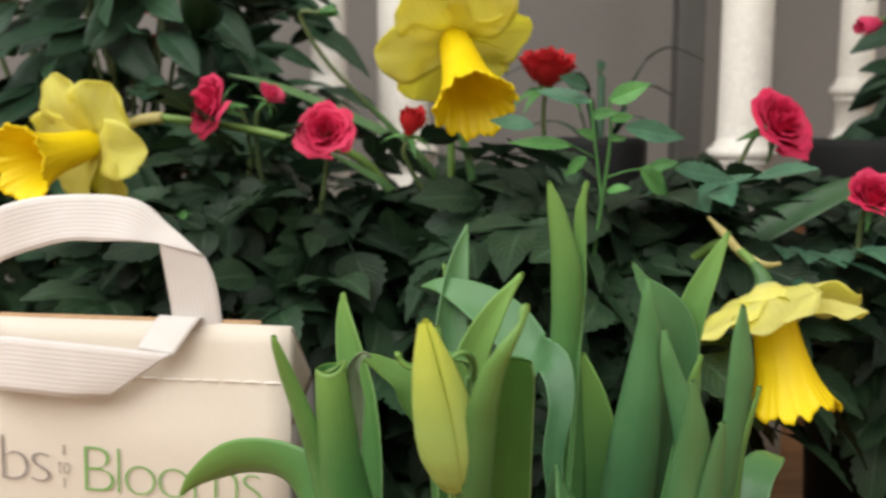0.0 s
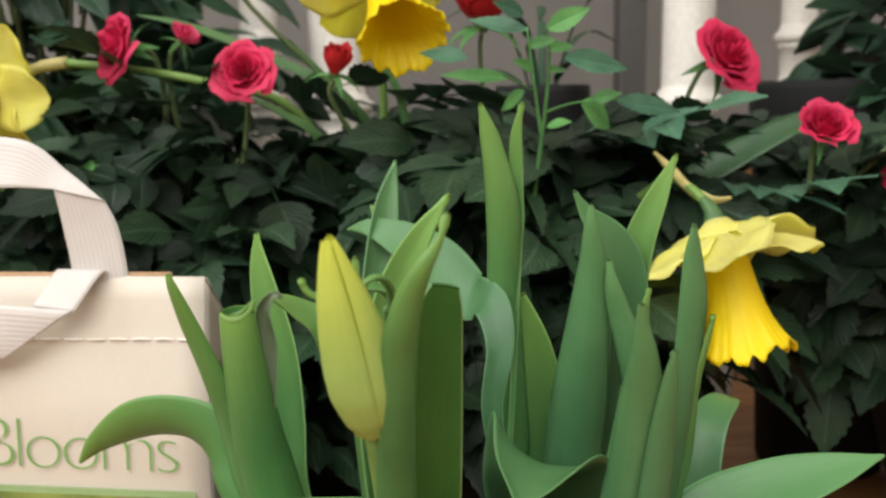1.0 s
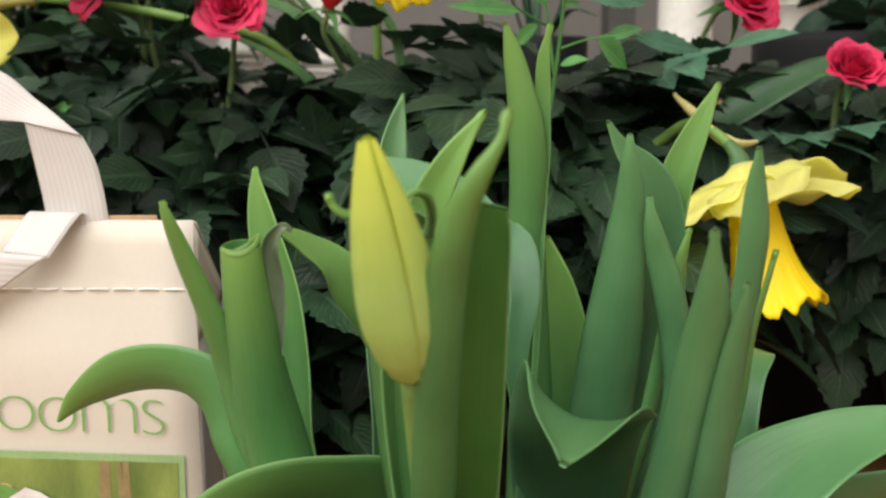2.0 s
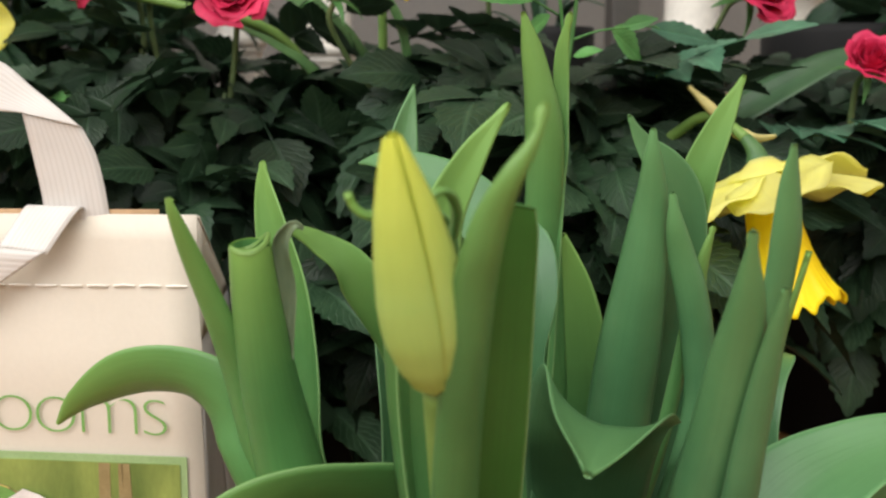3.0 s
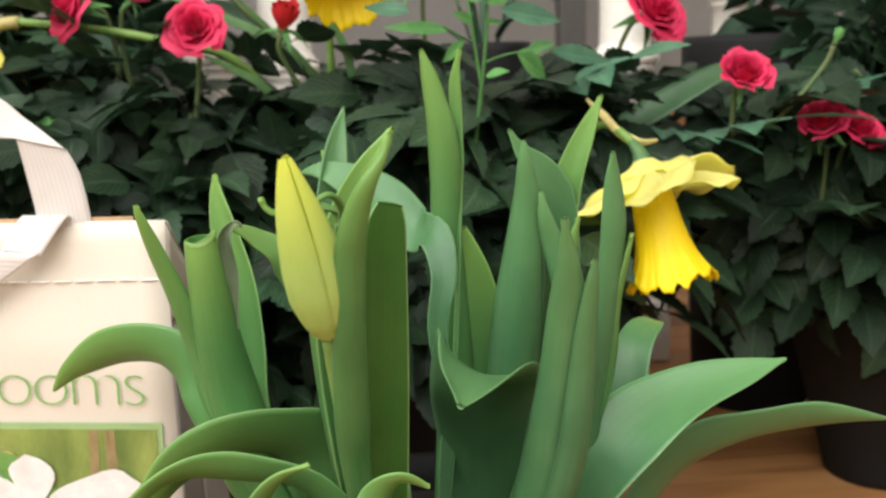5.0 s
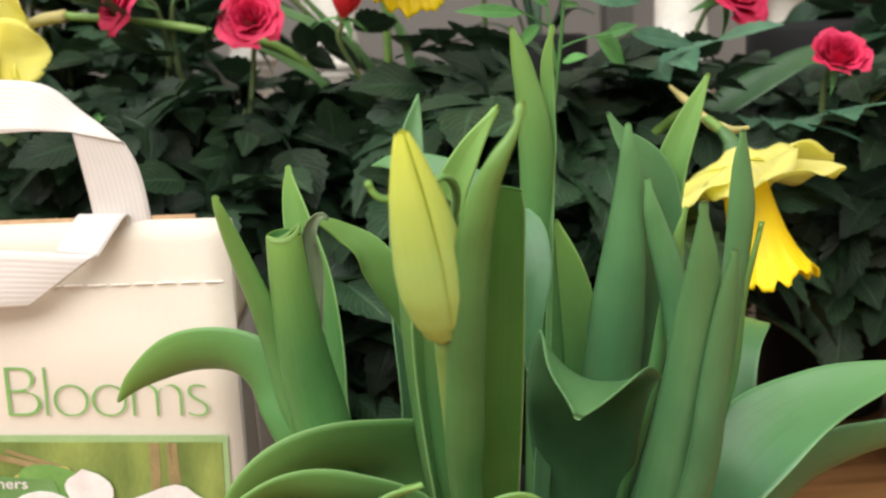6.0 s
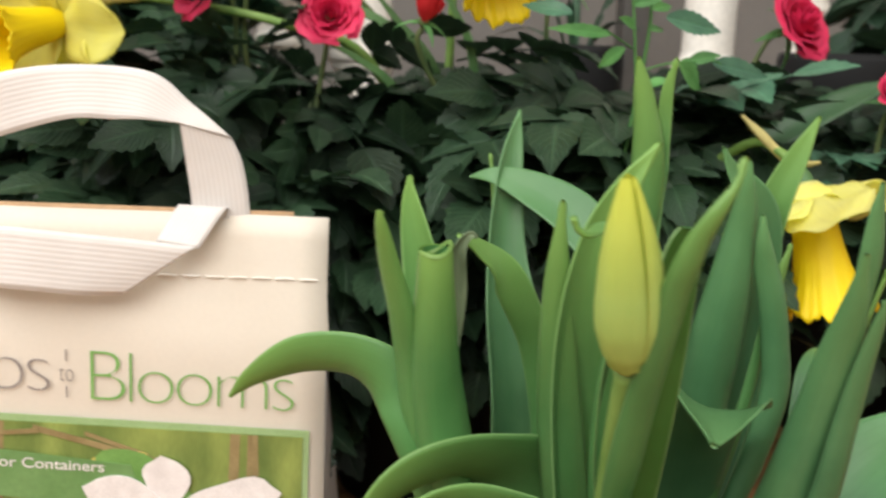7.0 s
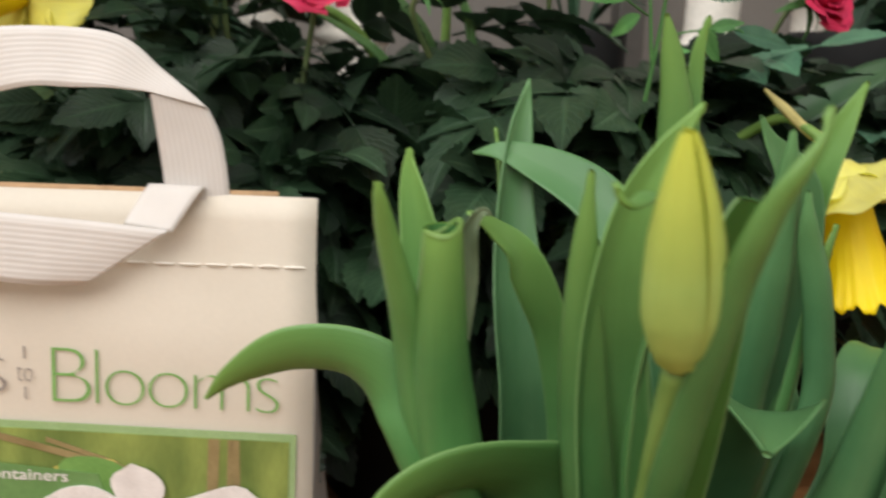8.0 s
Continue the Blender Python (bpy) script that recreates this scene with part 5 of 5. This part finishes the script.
blossom(east, (0.1865, 0.389, 0.2280), (-0.04, -0.74, 0.66), 0.82, ROSE, 18, 22, 0.75, (0.192, 0.402, 0.17))
blossom(east, (0.2270, 0.392, 0.2060), (-0.45, -0.55, 0.7), 0.78, ROSE, 19, 20, 0.8, (0.235, 0.41, 0.15))
blossom(east, (0.2440, 0.395, 0.2010), (0.2, -0.6, 0.75), 0.78, ROSE, 20, 20, 0.9, (0.246, 0.41, 0.15))
blossom(east, (0.2320, 0.395, 0.2430), (0.3, -0.2, 0.9), 0.45, ROSE_YOUNG, 21, 5, 0.0, (0.205, 0.405, 0.205), False)
blossom(middle, (-0.0645, 0.50, 0.3200), (0.95, -0.2, 0.15), 0.62, ROSE_YOUNG, 22, 6, 0.0, None, False)

# the pale new shoot
rs = random.Random(8)
for run in (
    [(0.0665, 0.3850, 0.2002, 0.0010), (0.0692, 0.3830, 0.2219, 0.0009), (0.0717, 0.3810, 0.2454, 0.0008), (0.0724, 0.3800, 0.2592, 0.0007), (0.0714, 0.3800, 0.2717, 0.0005)],
    [(0.0697, 0.3830, 0.2290, 0.0007), (0.0662, 0.3790, 0.2501, 0.0006), (0.0632, 0.3770, 0.2706, 0.0004)],
    [(0.0717, 0.3810, 0.2384, 0.0005), (0.0817, 0.3780, 0.2416, 0.0004), (0.0976, 0.3760, 0.2428, 0.0004), (0.1008, 0.3750, 0.2416, 0.0003)],
    [(0.0657, 0.3800, 0.2467, 0.0005), (0.0559, 0.3760, 0.2517, 0.0004), (0.0534, 0.3740, 0.2531, 0.0003)],
):
    stalk(middle, run, ROSE_YOUNG)
for mat, root, tip, half in (
    (ROSE_TEAL, (0.0634, 0.3790, 0.2695), (0.0416, 0.3874, 0.2750), 0.0041),
    (ROSE_TEAL, (0.0621, 0.3790, 0.2756), (0.0497, 0.3706, 0.2797), 0.0037),
    (ROSE_TEAL, (0.0403, 0.3790, 0.2592), (0.0217, 0.3874, 0.2629), 0.0041),
    (ROSE_YOUNG, (0.0563, 0.3790, 0.2517), (0.0297, 0.3706, 0.2537), 0.0032),
    (ROSE_YOUNG, (0.0625, 0.3790, 0.2465), (0.0541, 0.3874, 0.2389), 0.0037),
    (ROSE_YOUNG, (0.0717, 0.3790, 0.2701), (0.0861, 0.3706, 0.2770), 0.0046),
    (ROSE_YOUNG, (0.0718, 0.3790, 0.2619), (0.0835, 0.3874, 0.2647), 0.0034),
    (ROSE_YOUNG, (0.0639, 0.3790, 0.2639), (0.0727, 0.3706, 0.2657), 0.0029),
    (ROSE_YOUNG, (0.0718, 0.3790, 0.2537), (0.0807, 0.3874, 0.2555), 0.0027),
    (ROSE_YOUNG, (0.0662, 0.3790, 0.2547), (0.0575, 0.3706, 0.2582), 0.0027),
    (ROSE_YOUNG, (0.0849, 0.3790, 0.2415), (0.1001, 0.3874, 0.2315), 0.0068),
    (ROSE_YOUNG, (0.0889, 0.3790, 0.2429), (0.0988, 0.3706, 0.2452), 0.0029),
    (ROSE_TEAL, (0.0990, 0.3790, 0.2422), (0.1278, 0.3874, 0.2377), 0.0049),
    (ROSE_YOUNG, (0.0714, 0.3790, 0.2327), (0.0792, 0.3706, 0.2351), 0.0029),
    (ROSE_TEAL, (0.0783, 0.3790, 0.2591), (0.1060, 0.3874, 0.2551), 0.0054),
):
    a, b = Vector(root), Vector(tip)
    bm = bmesh.new()
    leaflet(bm, a - middle.location, b - a, (rs.uniform(-0.3, 0.4), -0.85, rs.uniform(0.2, 0.7)), (b - a).length, half, 0.22, 8, rs.uniform(0.02, 0.12))
    part("young_leaf", bm, mat, middle)
# leaves that fill the gap between the two bushes
for n in range(22):
    leaf_at(middle, DARK_LEAVES, rs, (rs.uniform(-0.065, 0.012), rs.uniform(0.47, 0.53), rs.uniform(0.195, 0.242)), (rs.uniform(-0.9, 0.9), -0.6, rs.uniform(-0.6, 0.5)))
# bluish leaves near the drooping trumpet
rs = random.Random(21)
for place, out in (((0.150, 0.405, 0.205), (0.5, -0.6, 0.2)), ((0.165, 0.40, 0.20), (0.6, -0.6, -0.1)), ((0.180, 0.405, 0.195), (-0.5, -0.7, 0.1)), ((0.135, 0.42, 0.215), (-0.8, -0.4, 0.1)), ((0.11, 0.405, 0.225), (0.7, -0.6, 0.1)), ((0.215, 0.415, 0.19), (0.6, -0.6, 0.1)), ((0.24, 0.43, 0.21), (0.3, -0.5, 0.4))):
    leaf_at(east if place[0] > 0.12 else middle, TEAL_LEAVES, rs, place, out)


# ---- taller plants behind ----
def broad_meshes(size, seed):
    out = []
    for k in range(4):
        bm = blade([(0, 0, 0, 0.0012), (0, 0.012 * size, 0.001, 0.008 * size), (0, 0.03 * size, 0.0, 0.0125 * size), (0, 0.05 * size, -0.004, 0.009 * size), (0, 0.066 * size, -0.01, 0.0006)], 40, 30, (0, 0, 1), (0, 0, 1), 12, 6, 0.0004, 0.06, seed + k)
        out.append(finish("leaf", bm, BROAD_LEAF))
    return out


BROAD = broad_meshes(0.85, 5)


def leafy_plant(x, y, radius, low, top, count, seed, label, meshes, pot_r=0.07, pot_h=0.13, squash=0.8, name="leafy_plant"):
    rnd = random.Random(seed)
    plant = thing(name, (x, y, 0), label, "potted plant")
    pot(plant, pot_r, pot_r * 0.76, pot_h)
    for n in range(8):
        a = 6.283 * n / 8 + rnd.random()
        c, s = math.cos(a), math.sin(a)
        r = radius * rnd.uniform(0.2, 0.7)
        part("stalk", tube([(x + 0.012 * c, y + 0.012 * s, pot_h * 0.8, 0.0026), (x + r * 0.5 * c, y + r * 0.5 * s, (pot_h + top) * 0.5, 0.002), (x + r * c, y + r * s * squash, top - 0.03, 0.0012)], 6, 12, origin=(x, y, 0)), CANE, plant)
    for n in range(count):
        a, zf = rnd.uniform(0, 6.283), rnd.random()
        z = low + (top - low) * zf
        r = radius * math.sqrt(max(0.08, 1 - abs(2 * zf - 0.95) ** 2.4)) * rnd.uniform(0.35, 1.0) ** 0.6
        c, s = math.cos(a), math.sin(a)
        leaf_at(plant, meshes, rnd, (x + r * c, y + squash * r * s, z), (c + rnd.uniform(-0.5, 0.5), s - 0.2 + rnd.uniform(-0.5, 0.5), rnd.uniform(-0.4, 0.5)))
    return plant


tall_west = leafy_plant(-0.265, 0.68, 0.18, 0.12, 0.46, 300, 31, "tall dark leafy plant with small red blossoms", BROAD)
for place, s in (((-0.1942, 0.60, 0.3325), 33), ((-0.155, 0.60, 0.3234), 34), ((-0.1856, 0.60, 0.3123), 35), ((-0.150, 0.58, 0.302), 36)):
    rose_bloom(tall_west, place, (0.3, -0.7, 0.4), 0.42, ROSE_RED, 6, 0.6, s, "blossom", False)
near_west = leafy_plant(-0.20, 0.60, 0.085, 0.19, 0.37, 210, 37, "dark broad-leaved plant between the roses", BROAD, 0.05, 0.12)
tall_east = leafy_plant(0.392, 0.575, 0.115, 0.15, 0.42, 300, 41, "dark leafy plant with a magenta bud in a black pot", BROAD, 0.075, 0.15)
rose_bloom(tall_east, (0.258, 0.55, 0.3215), (-0.95, -0.2, -0.2), 1.0, ROSE_PINK, 6, 0.0, 43, "magenta_bud", False)
part("stalk", tube([(0.262, 0.55, 0.3225, 0.0016), (0.30, 0.56, 0.335, 0.0018), (0.36, 0.60, 0.31, 0.002), (0.39, 0.575, 0.12, 0.003)], 7, 16, origin=(0.392, 0.575, 0)), CANE, tall_east)
# empty-looking black pots in the back row
dracaena = thing("spiky_plant", (0.110, 0.635, 0.0), "dark narrow-leaved plant in a tall black pot", "potted plant")
pot(dracaena, 0.030, 0.026, 0.252)
for n in range(7):
    a = 6.283 * n / 7 + 0.55
    c, s = math.cos(a), math.sin(a)
    h = 0.05 + 0.025 * math.sin(n * 2.3)
    part("leaf", blade([(0.004 * c, 0.004 * s, 0.235, 0.0022), (0.02 * c, 0.02 * s, 0.235 + h * 0.75, 0.003), (0.042 * c, 0.042 * s, 0.238 + h, 0.0028), (0.068 * c, 0.068 * s, 0.236 + h * 0.9, 0.0006)], 60, 40, (c, s, 0.6), (0, 0, 1), 12, 4, 0.0005, 0, n), BROAD_LEAF, dracaena)
nursery = thing("black_pot", (0.292, 0.60, 0.0), "tall black nursery pot with dark soil", "pot")
pot(nursery, 0.05, 0.04, 0.252)
clay = thing("terracotta_pot", (0.268, 0.80, 0.0), "weathered terracotta pot behind the columns", "pot")
pot(clay, 0.045, 0.034, 0.205, TERRACOTTA)

# ---- floor boards ----
board = {}
rb = random.Random(2)
y = -1.09
while y < BACK_Y - 0.01:
    w = 0.072
    for x0, x1 in ((-1.79, -0.62 + 0.3 * rb.random()), (None, 0.75 + 0.4 * rb.random()), (None, 1.79)):
        x0 = edge + 0.0012 if x0 is None else x0
        edge = x1
        key = (round(x1 - x0, 2))
        d = min(w, BACK_Y - y) - 0.0012
        if d > 0.01:
            part("board", box(x1 - x0, d, 0.008, (0, 0, 0), 0.0006), OAK, floor, "", False).location = ((x0 + x1) / 2, y + w / 2, -0.004)
    y += w
